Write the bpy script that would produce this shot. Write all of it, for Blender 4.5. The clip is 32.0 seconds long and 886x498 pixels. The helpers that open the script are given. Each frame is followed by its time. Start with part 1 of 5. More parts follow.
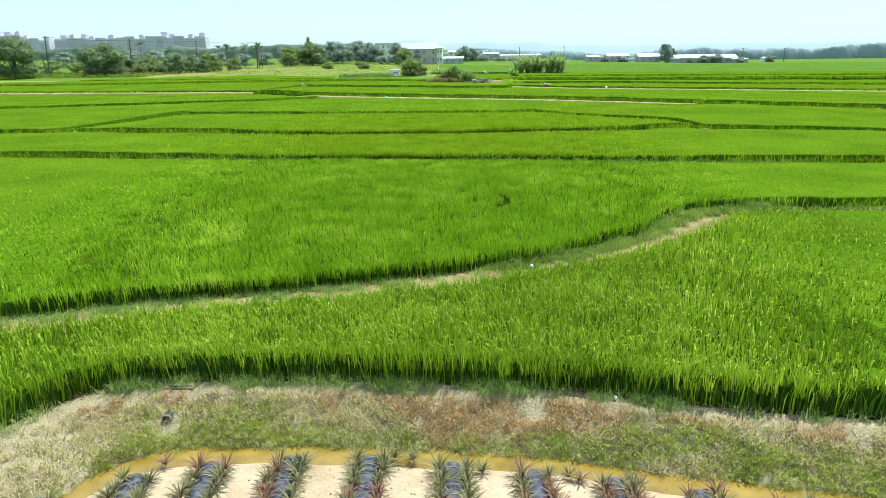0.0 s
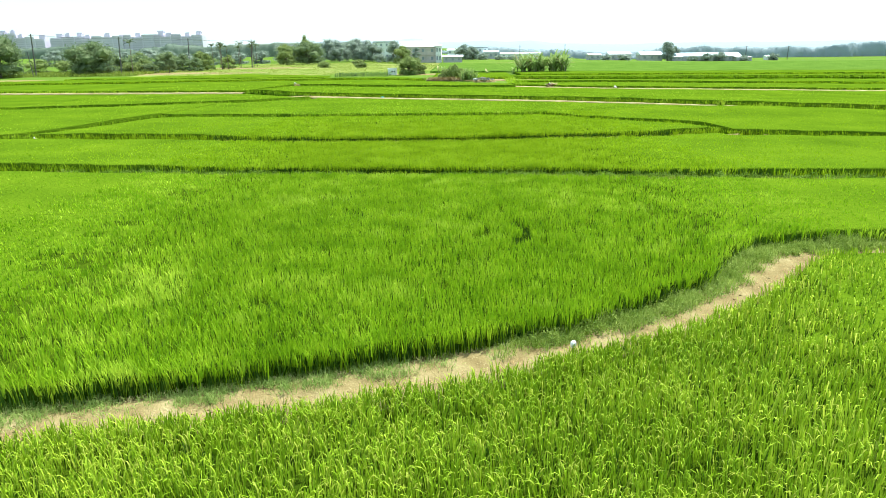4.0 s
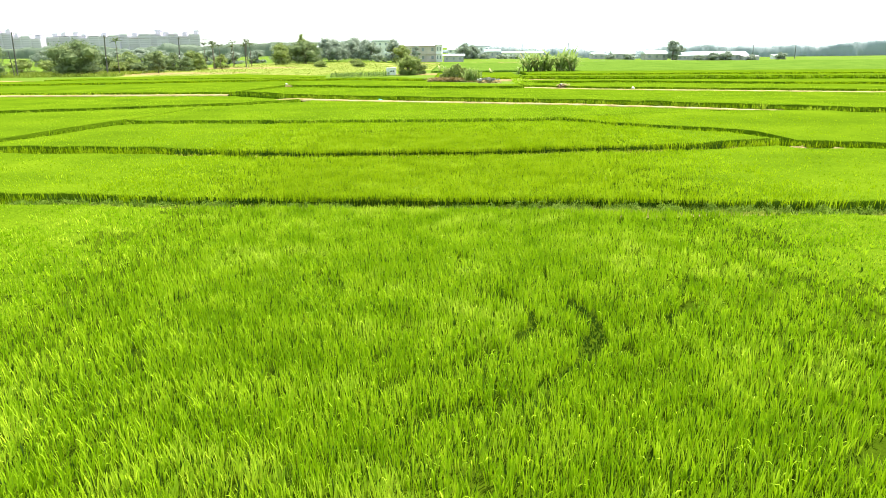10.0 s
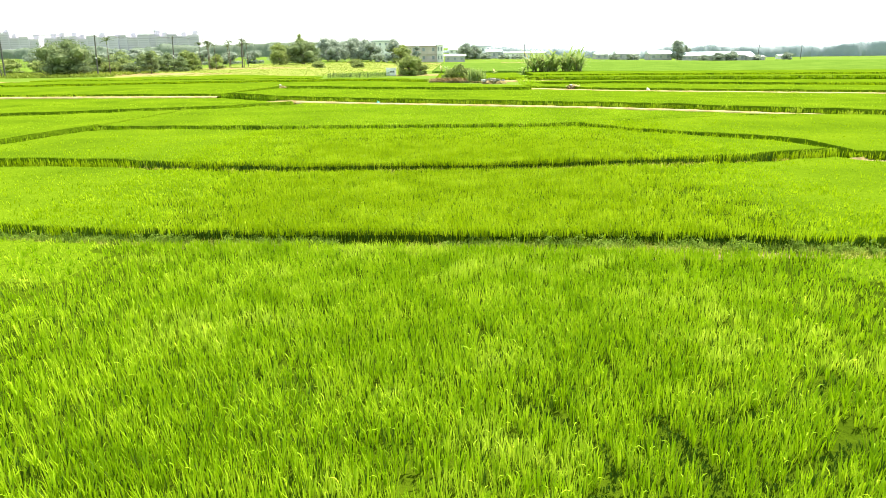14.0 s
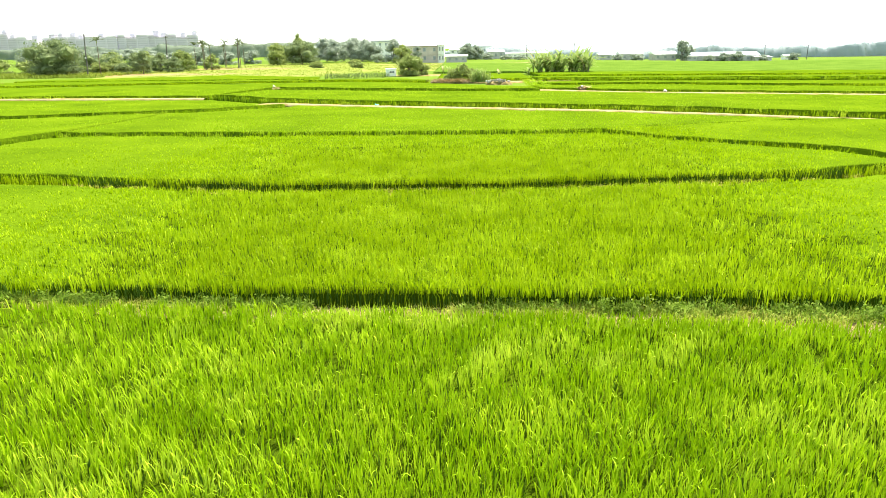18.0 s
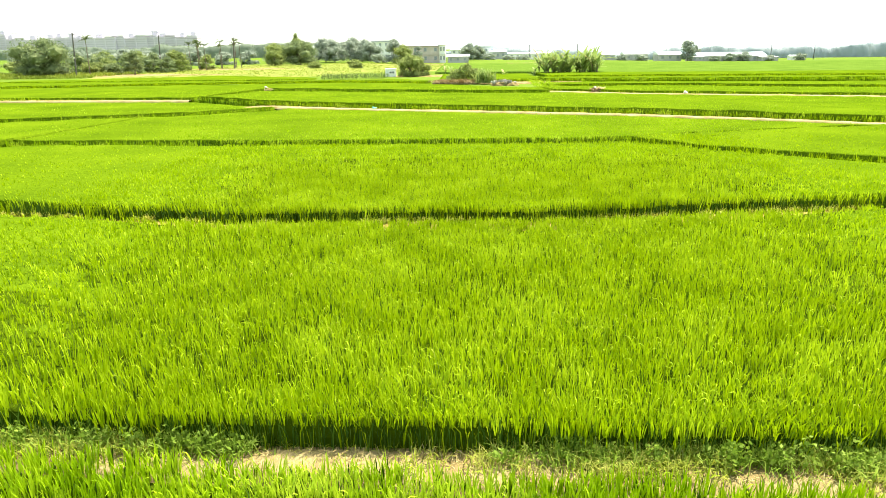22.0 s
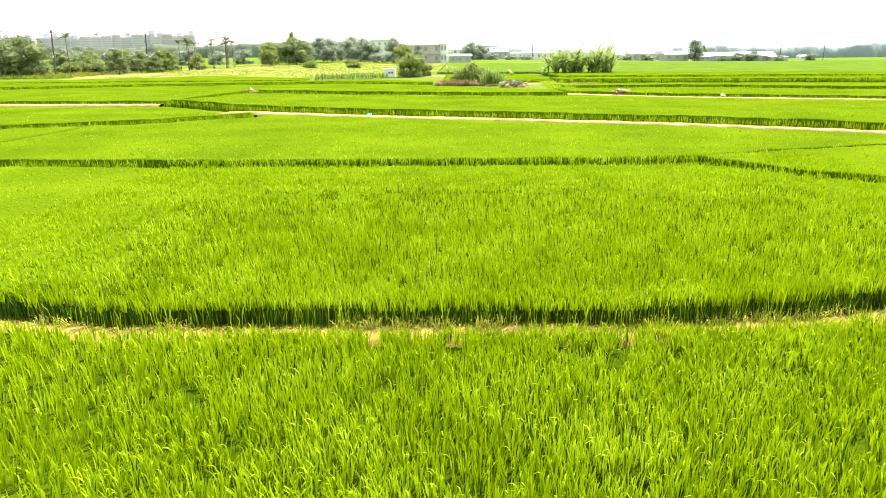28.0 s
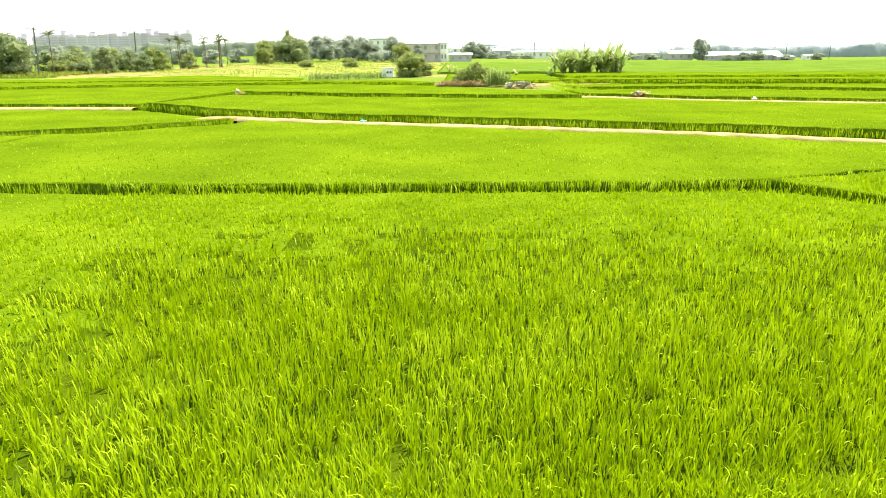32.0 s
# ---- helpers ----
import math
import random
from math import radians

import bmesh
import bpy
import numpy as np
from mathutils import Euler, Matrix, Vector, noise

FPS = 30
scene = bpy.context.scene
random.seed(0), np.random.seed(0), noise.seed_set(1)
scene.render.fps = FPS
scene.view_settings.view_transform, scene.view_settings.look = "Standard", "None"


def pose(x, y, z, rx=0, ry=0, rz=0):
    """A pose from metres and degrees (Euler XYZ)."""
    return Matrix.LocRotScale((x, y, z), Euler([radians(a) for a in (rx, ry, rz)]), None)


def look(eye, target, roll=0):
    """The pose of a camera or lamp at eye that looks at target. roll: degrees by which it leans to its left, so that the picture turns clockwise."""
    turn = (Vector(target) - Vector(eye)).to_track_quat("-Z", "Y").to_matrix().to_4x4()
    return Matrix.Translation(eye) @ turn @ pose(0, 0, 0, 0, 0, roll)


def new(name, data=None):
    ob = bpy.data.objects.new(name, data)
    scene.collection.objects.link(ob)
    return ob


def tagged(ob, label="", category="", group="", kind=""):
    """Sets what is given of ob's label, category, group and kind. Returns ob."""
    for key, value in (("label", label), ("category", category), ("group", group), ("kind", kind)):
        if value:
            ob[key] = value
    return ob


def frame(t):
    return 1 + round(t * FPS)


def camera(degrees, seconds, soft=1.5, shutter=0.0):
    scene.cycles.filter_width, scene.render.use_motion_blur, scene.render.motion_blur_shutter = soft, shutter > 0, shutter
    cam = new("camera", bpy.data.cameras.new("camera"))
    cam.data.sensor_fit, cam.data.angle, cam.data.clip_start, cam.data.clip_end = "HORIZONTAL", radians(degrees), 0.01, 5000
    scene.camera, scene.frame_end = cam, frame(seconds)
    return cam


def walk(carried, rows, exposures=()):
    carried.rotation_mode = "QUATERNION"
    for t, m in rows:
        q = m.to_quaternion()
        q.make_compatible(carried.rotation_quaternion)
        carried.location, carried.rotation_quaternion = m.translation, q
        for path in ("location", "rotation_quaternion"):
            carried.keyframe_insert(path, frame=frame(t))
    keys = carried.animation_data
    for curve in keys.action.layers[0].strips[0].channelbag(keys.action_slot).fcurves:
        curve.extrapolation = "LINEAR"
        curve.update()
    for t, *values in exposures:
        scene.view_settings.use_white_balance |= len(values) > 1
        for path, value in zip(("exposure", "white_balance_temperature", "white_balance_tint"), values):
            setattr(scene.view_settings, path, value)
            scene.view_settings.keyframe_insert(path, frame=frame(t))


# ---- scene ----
cam = camera(68.0, 32.0, soft=0.8)
PATH = [
    (0, (0.399, -0.670, 7.181), (0.088, 8.889, 4.260), -0.66),
    (2, (0.241, 2.507, 7.104), (-0.060, 12.062, 4.170), -0.68),
    (4, (0.026, 5.609, 7.034), (-0.268, 15.162, 4.092), -0.69),
    (6, (-0.220, 8.674, 6.961), (-0.510, 18.226, 4.014), -0.70),
    (8, (-0.481, 11.731, 6.876), (-0.769, 21.282, 3.927), -0.72),
    (10, (-0.745, 14.800, 6.776), (-1.034, 24.351, 3.828), -0.73),
    (12, (-1.007, 17.894, 6.659), (-1.297, 27.446, 3.714), -0.74),
    (14, (-1.265, 21.024, 6.529), (-1.559, 30.577, 3.588), -0.75),
    (16, (-1.522, 24.193, 6.388), (-1.819, 33.747, 3.452), -0.75),
    (18, (-1.781, 27.402, 6.242), (-2.082, 36.958, 3.311), -0.76),
    (20, (-2.046, 30.653, 6.097), (-2.350, 40.210, 3.170), -0.76),
    (22, (-2.321, 33.944, 5.958), (-2.628, 43.502, 3.036), -0.75),
    (24, (-2.609, 37.275, 5.834), (-2.916, 46.835, 2.914), -0.74),
    (26, (-2.907, 40.651, 5.728), (-3.213, 50.210, 2.808), -0.73),
    (28, (-3.212, 44.075, 5.644), (-3.514, 53.634, 2.723), -0.71),
    (30, (-3.512, 47.559, 5.586), (-3.807, 57.117, 2.660), -0.68),
    (32, (-3.790, 51.120, 5.553), (-4.076, 60.675, 2.618), -0.64),
]
walk(cam, [(t, look(eye, target, roll)) for t, eye, target, roll in PATH],
     exposures=[(0, 0.78, 5650, 0), (1, 0.94, 5600, 1), (3, 1.09, 5740, 2), (6, 1.25, 6280, 5), (9, 1.42, 6690, 7), (11, 1.54, 6830, 7.5), (13, 1.57, 6900, 8), (19, 1.63, 7060, 9), (32, 1.6, 7330, 12)])

# ---------------------------------------------------------------- light
SUN_AZ, SUN_EL = radians(36), radians(63)
world = bpy.data.worlds.new("world")
scene.world = world
world.use_nodes = True
wn = world.node_tree.nodes
sky = wn.new("ShaderNodeTexSky")
sky.sky_type = "NISHITA"
sky.sun_disc = False
sky.sun_elevation, sky.sun_rotation = SUN_EL, SUN_AZ
sky.air_density, sky.dust_density, sky.ozone_density = 1.0, 0.8, 1.0
wn["Background"].inputs["Strength"].default_value = 0.12
veil = wn.new("ShaderNodeMix")  # bright humid haze over the whole sky
veil.data_type = "RGBA"
veil.inputs["Factor"].default_value = 0.72
veil.inputs["B"].default_value = (3.9, 4.75, 4.85, 1)
world.node_tree.links.new(sky.outputs["Color"], veil.inputs["A"])
world.node_tree.links.new(veil.outputs["Result"], wn["Background"].inputs["Color"])

sun_data = bpy.data.lights.new("sun", "SUN")
sun_data.energy, sun_data.angle, sun_data.color = 5.0, radians(0.6), (1.0, 0.95, 0.86)
sun = new("sun", sun_data)
sun_at = Vector((math.sin(SUN_AZ) * math.cos(SUN_EL), math.cos(SUN_AZ) * math.cos(SUN_EL), math.sin(SUN_EL)))
sun.matrix_world = look(sun_at * 200, (0, 0, 0))

# ---------------------------------------------------------------- materials


def material(name):
    m = bpy.data.materials.new(name)
    m.use_nodes = True
    return m, m.node_tree.nodes, m.node_tree.links


def ramp_node(n, stops):
    r = n.new("ShaderNodeValToRGB")
    e = r.color_ramp.elements
    while len(e) < len(stops):
        e.new(0.5)
    for k, (p, c) in enumerate(stops):
        e[k].position, e[k].color = p, (*c, 1)
    return r


def leaf_material(name, dark, mid, light, glow=0.45, patch=0.25, gloss=0.0, spread_tone=0.6, patch_gain=1.1, flush=None):
    """Thin leaves: every blade has its own tone, and broad patches of the crop drift in colour. flush: a pale colour
    painted in scattered spots for sky light on wind-bent tips.
    """
    m, n, l = material(name)
    geo = n.new("ShaderNodeNewGeometry")
    tex = n.new("ShaderNodeTexNoise")
    tex.inputs["Scale"].default_value, tex.inputs["Detail"].default_value = patch, 3.0
    l.new(geo.outputs["Position"], tex.inputs["Vector"])
    mixv = n.new("ShaderNodeMath")
    mixv.operation = "MULTIPLY_ADD"
    mixv.inputs[1].default_value = spread_tone
    l.new(geo.outputs["Random Per Island"], mixv.inputs[0])
    sc = n.new("ShaderNodeMath")
    sc.operation = "MULTIPLY_ADD"
    sc.inputs[1].default_value, sc.inputs[2].default_value = patch_gain, 0.5 - 0.5 * patch_gain - spread_tone * 0.5
    l.new(tex.outputs["Fac"], sc.inputs[0])
    l.new(sc.outputs[0], mixv.inputs[2])
    r = ramp_node(n, [(0.0, dark), (0.45, mid), (1.0, light)])
    l.new(mixv.outputs[0], r.inputs["Fac"])
    col = r.outputs["Color"]
    if flush:
        spots, groups = n.new("ShaderNodeTexNoise"), n.new("ShaderNodeTexNoise")
        spots.inputs["Scale"].default_value, spots.inputs["Detail"].default_value = 0.95, 4.0
        groups.inputs["Scale"].default_value, groups.inputs["Detail"].default_value = 0.16, 1.0
        both = n.new("ShaderNodeMath")
        both.operation = "MULTIPLY_ADD"
        both.inputs[1].default_value = 0.7
        for t in (spots, groups):
            l.new(geo.outputs["Position"], t.inputs["Vector"])
        l.new(groups.outputs["Fac"], both.inputs[0])
        l.new(spots.outputs["Fac"], both.inputs[2])
        mr = n.new("ShaderNodeMapRange")
        mr.inputs["From Min"].default_value, mr.inputs["From Max"].default_value = 0.92, 1.1
        l.new(both.outputs[0], mr.inputs["Value"])
        mx = n.new("ShaderNodeMix")
        mx.data_type = "RGBA"
        mx.inputs["B"].default_value = (*flush, 1)
        l.new(mr.outputs[0], mx.inputs["Factor"])
        l.new(col, mx.inputs["A"])
        col = mx.outputs["Result"]
    p = n["Principled BSDF"]
    p.inputs["Roughness"].default_value = 0.6
    p.inputs["Specular IOR Level"].default_value = 0.1 + gloss
    tr = n.new("ShaderNodeBsdfTranslucent")
    ms = n.new("ShaderNodeMixShader")
    ms.inputs[0].default_value = glow
    l.new(col, p.inputs["Base Color"])
    l.new(col, tr.inputs["Color"])
    l.new(p.outputs[0], ms.inputs[1])
    l.new(tr.outputs[0], ms.inputs[2])
    l.new(ms.outputs[0], n["Material Output"].inputs["Surface"])
    return m


def earth_material(name, stops, scale=1.5, fine=14.0, rough=0.95, bump=0.4, second=None):
    """Soil, plaster and other matt ground: broad stains, fine grain and a little relief."""
    m, n, l = material(name)
    geo = n.new("ShaderNodeNewGeometry")
    a, b = n.new("ShaderNodeTexNoise"), n.new("ShaderNodeTexNoise")
    a.inputs["Scale"].default_value, a.inputs["Detail"].default_value = scale, 5.0
    b.inputs["Scale"].default_value, b.inputs["Detail"].default_value = fine, 6.0
    l.new(geo.outputs["Position"], a.inputs["Vector"])
    l.new(geo.outputs["Position"], b.inputs["Vector"])
    add = n.new("ShaderNodeMath")
    add.operation = "MULTIPLY_ADD"
    add.inputs[1].default_value = 0.45
    l.new(b.outputs["Fac"], add.inputs[0])
    half = n.new("ShaderNodeMath")
    half.operation = "MULTIPLY_ADD"
    half.inputs[1].default_value, half.inputs[2].default_value = 1.3, -0.38
    l.new(a.outputs["Fac"], half.inputs[0])
    l.new(half.outputs[0], add.inputs[2])
    r = ramp_node(n, stops)
    l.new(add.outputs[0], r.inputs["Fac"])
    p = n["Principled BSDF"]
    l.new(r.outputs["Color"], p.inputs["Base Color"])
    p.inputs["Roughness"].default_value = rough
    p.inputs["Specular IOR Level"].default_value = 0.02
    bp = n.new("ShaderNodeBump")
    bp.inputs["Strength"].default_value, bp.inputs["Distance"].default_value = bump, 0.05
    l.new(b.outputs["Fac"], bp.inputs["Height"])
    l.new(bp.outputs[0], p.inputs["Normal"])
    return m


def plain_material(name, colour, rough=0.6, metal=0.0, vary=0.12, scale=2.0):
    """Painted or metal surfaces with a slight weathering."""
    m, n, l = material(name)
    geo = n.new("ShaderNodeNewGeometry")
    a = n.new("ShaderNodeTexNoise")
    a.inputs["Scale"].default_value, a.inputs["Detail"].default_value = scale, 6.0
    l.new(geo.outputs["Position"], a.inputs["Vector"])
    lo, hi = [c * (1 - vary * 1.5) for c in colour], [min(1, c * (1 + vary)) for c in colour]
    r = ramp_node(n, [(0.3, lo), (0.7, hi)])
    l.new(a.outputs["Fac"], r.inputs["Fac"])
    p = n["Principled BSDF"]
    l.new(r.outputs["Color"], p.inputs["Base Color"])
    p.inputs["Roughness"].default_value, p.inputs["Metallic"].default_value = rough, metal
    return m


RICE_GREEN = leaf_material("rice_green", (0.13, 0.24, 0.004), (0.26, 0.405, 0.007), (0.50, 0.63, 0.06), 0.34, patch=0.85, spread_tone=0.26, patch_gain=1.5)
RICE_PATCHY = leaf_material("rice_green_patchy", (0.125, 0.24, 0.004), (0.255, 0.41, 0.007), (0.45, 0.59, 0.03), 0.31, patch=0.85, spread_tone=0.32, patch_gain=1.3, flush=(0.47, 0.60, 0.045))
RICE_GOLD = leaf_material("rice_gold", (0.10, 0.185, 0.005), (0.235, 0.36, 0.009), (0.50, 0.60, 0.05), 0.27, spread_tone=0.5)
RICE_LIME = leaf_material("rice_lime", (0.125, 0.215, 0.004), (0.28, 0.405, 0.006), (0.46, 0.60, 0.03), 0.36, patch=0.6, spread_tone=0.22, patch_gain=1.0)


# far rice: distance haze painted in as a bluer leaf colour
RICE_HAZED = leaf_material("rice_hazed", (0.10, 0.20, 0.025), (0.175, 0.30, 0.04), (0.28, 0.40, 0.08), 0.29, patch=0.3, spread_tone=0.3)


def canopy_material(name, dark, mid, light):
    """Closed crop seen from afar: fine leafy grain, broad drifts of colour, soft leaf light."""
    m, n, l = material(name)
    geo = n.new("ShaderNodeNewGeometry")
    a, b = n.new("ShaderNodeTexNoise"), n.new("ShaderNodeTexNoise")
    a.inputs["Scale"].default_value, a.inputs["Detail"].default_value = 0.16, 4.0
    b.inputs["Scale"].default_value, b.inputs["Detail"].default_value = 5.0, 5.0
    mix = n.new("ShaderNodeMath")
    mix.operation = "MULTIPLY_ADD"
    mix.inputs[1].default_value = 0.55
    for t in (a, b):
        l.new(geo.outputs["Position"], t.inputs["Vector"])
    l.new(b.outputs["Fac"], mix.inputs[0])
    h = n.new("ShaderNodeMath")
    h.operation = "MULTIPLY_ADD"
    h.inputs[1].default_value, h.inputs[2].default_value = 1.0, -0.28
    l.new(a.outputs["Fac"], h.inputs[0])
    l.new(h.outputs[0], mix.inputs[2])
    r = ramp_node(n, [(0.2, dark), (0.5, mid), (0.8, light)])
    l.new(mix.outputs[0], r.inputs["Fac"])
    p = n["Principled BSDF"]
    p.inputs["Roughness"].default_value, p.inputs["Specular IOR Level"].default_value = 1.0, 0.0
    bp = n.new("ShaderNodeBump")
    bp.inputs["Strength"].default_value, bp.inputs["Distance"].default_value = 0.6, 0.2
    l.new(b.outputs["Fac"], bp.inputs["Height"])
    l.new(bp.outputs[0], p.inputs["Normal"])
    l.new(r.outputs["Color"], p.inputs["Base Color"])
    return m


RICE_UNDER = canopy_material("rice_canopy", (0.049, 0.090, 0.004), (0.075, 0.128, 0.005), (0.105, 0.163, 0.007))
# canopy of the far paddies, tinted blue for the haze
HAZED_UNDER = canopy_material("rice_hazed_canopy", (0.055, 0.105, 0.014), (0.082, 0.142, 0.02), (0.11, 0.175, 0.028))
# near-black green paints the shade deep between the hills
SHADE_MASS = canopy_material("rice_shade_mass", (0.022, 0.04, 0.002), (0.038, 0.066, 0.003), (0.06, 0.095, 0.004))
SOIL = earth_material("soil", [(0.1, (0.10, 0.075, 0.045)), (0.6, (0.2, 0.16, 0.09)), (1.0, (0.3, 0.25, 0.15))], 0.4, 8.0)
SAND = earth_material("dry_mud", [(0.1, (0.12, 0.085, 0.034)), (0.5, (0.22, 0.17, 0.075)), (0.9, (0.32, 0.265, 0.135))], 1.4, 16.0, bump=0.6)
YELLOW_MUD = earth_material("yellow_mud", [(0.1, (0.14, 0.10, 0.022)), (0.5, (0.235, 0.185, 0.045)), (0.9, (0.32, 0.265, 0.075))], 1.0, 14.0, bump=0.5)
SAND_PALE = earth_material("pale_sand", [(0.1, (0.16, 0.125, 0.05)), (0.5, (0.27, 0.22, 0.105)), (0.9, (0.39, 0.335, 0.19))], 0.7, 7.0, bump=0.6)
CRUST = earth_material("bank_crust", [(0.1, (0.16, 0.125, 0.07)), (0.5, (0.265, 0.215, 0.13)), (0.9, (0.37, 0.315, 0.20))], 1.8, 20.0, bump=0.7)
BED = earth_material("bed_soil", [(0.1, (0.28, 0.20, 0.12)), (0.5, (0.38, 0.29, 0.19)), (0.9, (0.46, 0.38, 0.26))], 1.2, 12.0, bump=0.5)
VERGE = earth_material("verge", [(0.15, (0.12, 0.17, 0.03)), (0.5, (0.165, 0.20, 0.04)), (0.85, (0.26, 0.245, 0.085))], 0.09, 1.2)
PLAIN = earth_material("far_plain", [(0.2, (0.07, 0.125, 0.012)), (0.8, (0.115, 0.175, 0.022))], 0.02, 0.6)
# darker green that stands for the shade low in the crop
RICE_SHADE = leaf_material("rice_shade_stems", (0.025, 0.06, 0.006), (0.045, 0.10, 0.009), (0.09, 0.165, 0.015), 0.15, patch=0.6)
EARS = leaf_material("rice_ears", (0.24, 0.30, 0.02), (0.36, 0.42, 0.04), (0.5, 0.54, 0.09), 0.5)
WEED = leaf_material("weed", (0.12, 0.195, 0.035), (0.215, 0.31, 0.065), (0.38, 0.45, 0.13), patch=1.2)
WEED_GREEN = leaf_material("rank_weed", (0.10, 0.18, 0.015), (0.18, 0.29, 0.03), (0.32, 0.42, 0.08), patch=1.2)
WEED_DARK = leaf_material("rank_grey_weed", (0.11, 0.175, 0.018), (0.205, 0.29, 0.04), (0.39, 0.46, 0.11), patch=1.4)
YELLOWED = leaf_material("yellowed_leaf", (0.34, 0.37, 0.04), (0.50, 0.52, 0.08), (0.64, 0.64, 0.18), glow=0.35, patch=1.0)
GRASS = leaf_material("bank_grass", (0.17, 0.21, 0.02), (0.31, 0.36, 0.05), (0.48, 0.48, 0.13), patch=1.0)
STRAW = leaf_material("dry_grass", (0.32, 0.26, 0.11), (0.46, 0.39, 0.18), (0.58, 0.51, 0.28), glow=0.3, patch=0.9)
RUST = leaf_material("rusty_grass", (0.27, 0.155, 0.06), (0.42, 0.27, 0.12), (0.56, 0.40, 0.20), glow=0.3, patch=0.9)
PINE = leaf_material("pineapple_leaf", (0.08, 0.075, 0.03), (0.16, 0.145, 0.06), (0.29, 0.26, 0.125), glow=0.12, gloss=0.05, patch=1.5)
PINE_RED = leaf_material("pineapple_red", (0.10, 0.045, 0.03), (0.19, 0.10, 0.06), (0.31, 0.20, 0.115), glow=0.12, gloss=0.05, patch=1.5)
TREE = leaf_material("tree_leaf", (0.11, 0.155, 0.075), (0.165, 0.22, 0.10), (0.26, 0.31, 0.13), glow=0.42, patch=0.5)
TREE_LIGHT = leaf_material("tree_leaf_light", (0.15, 0.195, 0.065), (0.225, 0.285, 0.09), (0.33, 0.375, 0.12), glow=0.45, patch=0.5)
# distance haze is mixed into this paler, greyer copy of the tree green
TREE_HAZED = leaf_material("tree_leaf_hazed", (0.21, 0.255, 0.205), (0.27, 0.32, 0.255), (0.34, 0.39, 0.30), glow=0.42, patch=0.3)
PALM_LEAF = leaf_material("palm_leaf", (0.05, 0.075, 0.035), (0.08, 0.11, 0.05), (0.13, 0.165, 0.07), glow=0.3, patch=0.5)
BANANA = leaf_material("banana_leaf", (0.14, 0.22, 0.05), (0.22, 0.31, 0.08), (0.38, 0.44, 0.16), glow=0.4, gloss=0.03, patch=0.5)
BARK = earth_material("bark", [(0.2, (0.10, 0.08, 0.06)), (0.8, (0.22, 0.18, 0.14))], 1.0, 12.0)


# ---------------------------------------------------------------- mesh helpers
rng = np.random.default_rng(7)


def mesh_arrays(name, verts, quads=None, tris=None, mat=None, smooth=False, mat2=None, second=None, mat3=None):
    me = bpy.data.meshes.new(name)
    q = np.zeros((0, 4), int) if quads is None else np.asarray(quads)
    t = np.zeros((0, 3), int) if tris is None else np.asarray(tris)
    verts = np.asarray(verts, dtype=np.float32)
    me.vertices.add(len(verts))
    me.vertices.foreach_set("co", verts.ravel())
    loops = np.concatenate([q.ravel(), t.ravel()]).astype(np.int32)
    me.loops.add(len(loops))
    me.loops.foreach_set("vertex_index", loops)
    starts = np.concatenate([np.arange(len(q)) * 4, len(q) * 4 + np.arange(len(t)) * 3]).astype(np.int32)
    me.polygons.add(len(starts))
    me.polygons.foreach_set("loop_start", starts)
    if smooth:
        me.polygons.foreach_set("use_smooth", np.ones(len(starts), dtype=bool))
    if mat:
        me.materials.append(mat)
    if mat2:
        me.materials.append(mat2)
        if mat3:
            me.materials.append(mat3)
        me.polygons.foreach_set("material_index", np.asarray(second, dtype=np.int32))
    me.update(calc_edges=True)
    return me


def thing(name, label, category, group="", at=(0, 0, 0)):
    ob = new(name)
    ob.empty_display_size = 0.2
    ob.location = at
    return tagged(ob, label, category, group)


def part(name, bm, mat, parent, label=""):
    me = bpy.data.meshes.new(name)
    bm.to_mesh(me)
    bm.free()
    me.materials.append(mat)
    ob = new(name, me)
    ob.parent = parent
    return tagged(ob, label) if label else ob


def part_mesh(name, me, parent, label=""):
    ob = new(name, me)
    ob.parent = parent
    return tagged(ob, label) if label else ob


def box(bm, c, size, rz=0.0):
    m = Matrix.Translation(c) @ Matrix.Rotation(rz, 4, "Z") @ Matrix.Diagonal((*size, 1))
    return bmesh.ops.create_cube(bm, size=1.0, matrix=m)["verts"]


def tube(bm, a, b, r0, r1, seg=8):
    a, b = Vector(a), Vector(b)
    d = b - a
    m = Matrix.Translation((a + b) / 2) @ d.to_track_quat("Z", "Y").to_matrix().to_4x4()
    bmesh.ops.create_cone(bm, cap_ends=True, segments=seg, radius1=r0, radius2=r1, depth=d.length, matrix=m)


def boxed(name, c, size, mat, parent, label="", rz=0.0, bevel=0.0):
    bm = bmesh.new()
    box(bm, c, size, rz)
    if bevel:
        bmesh.ops.bevel(bm, geom=bm.edges[:], offset=bevel, segments=1, affect="EDGES")
    return part(name, bm, mat, parent, label)


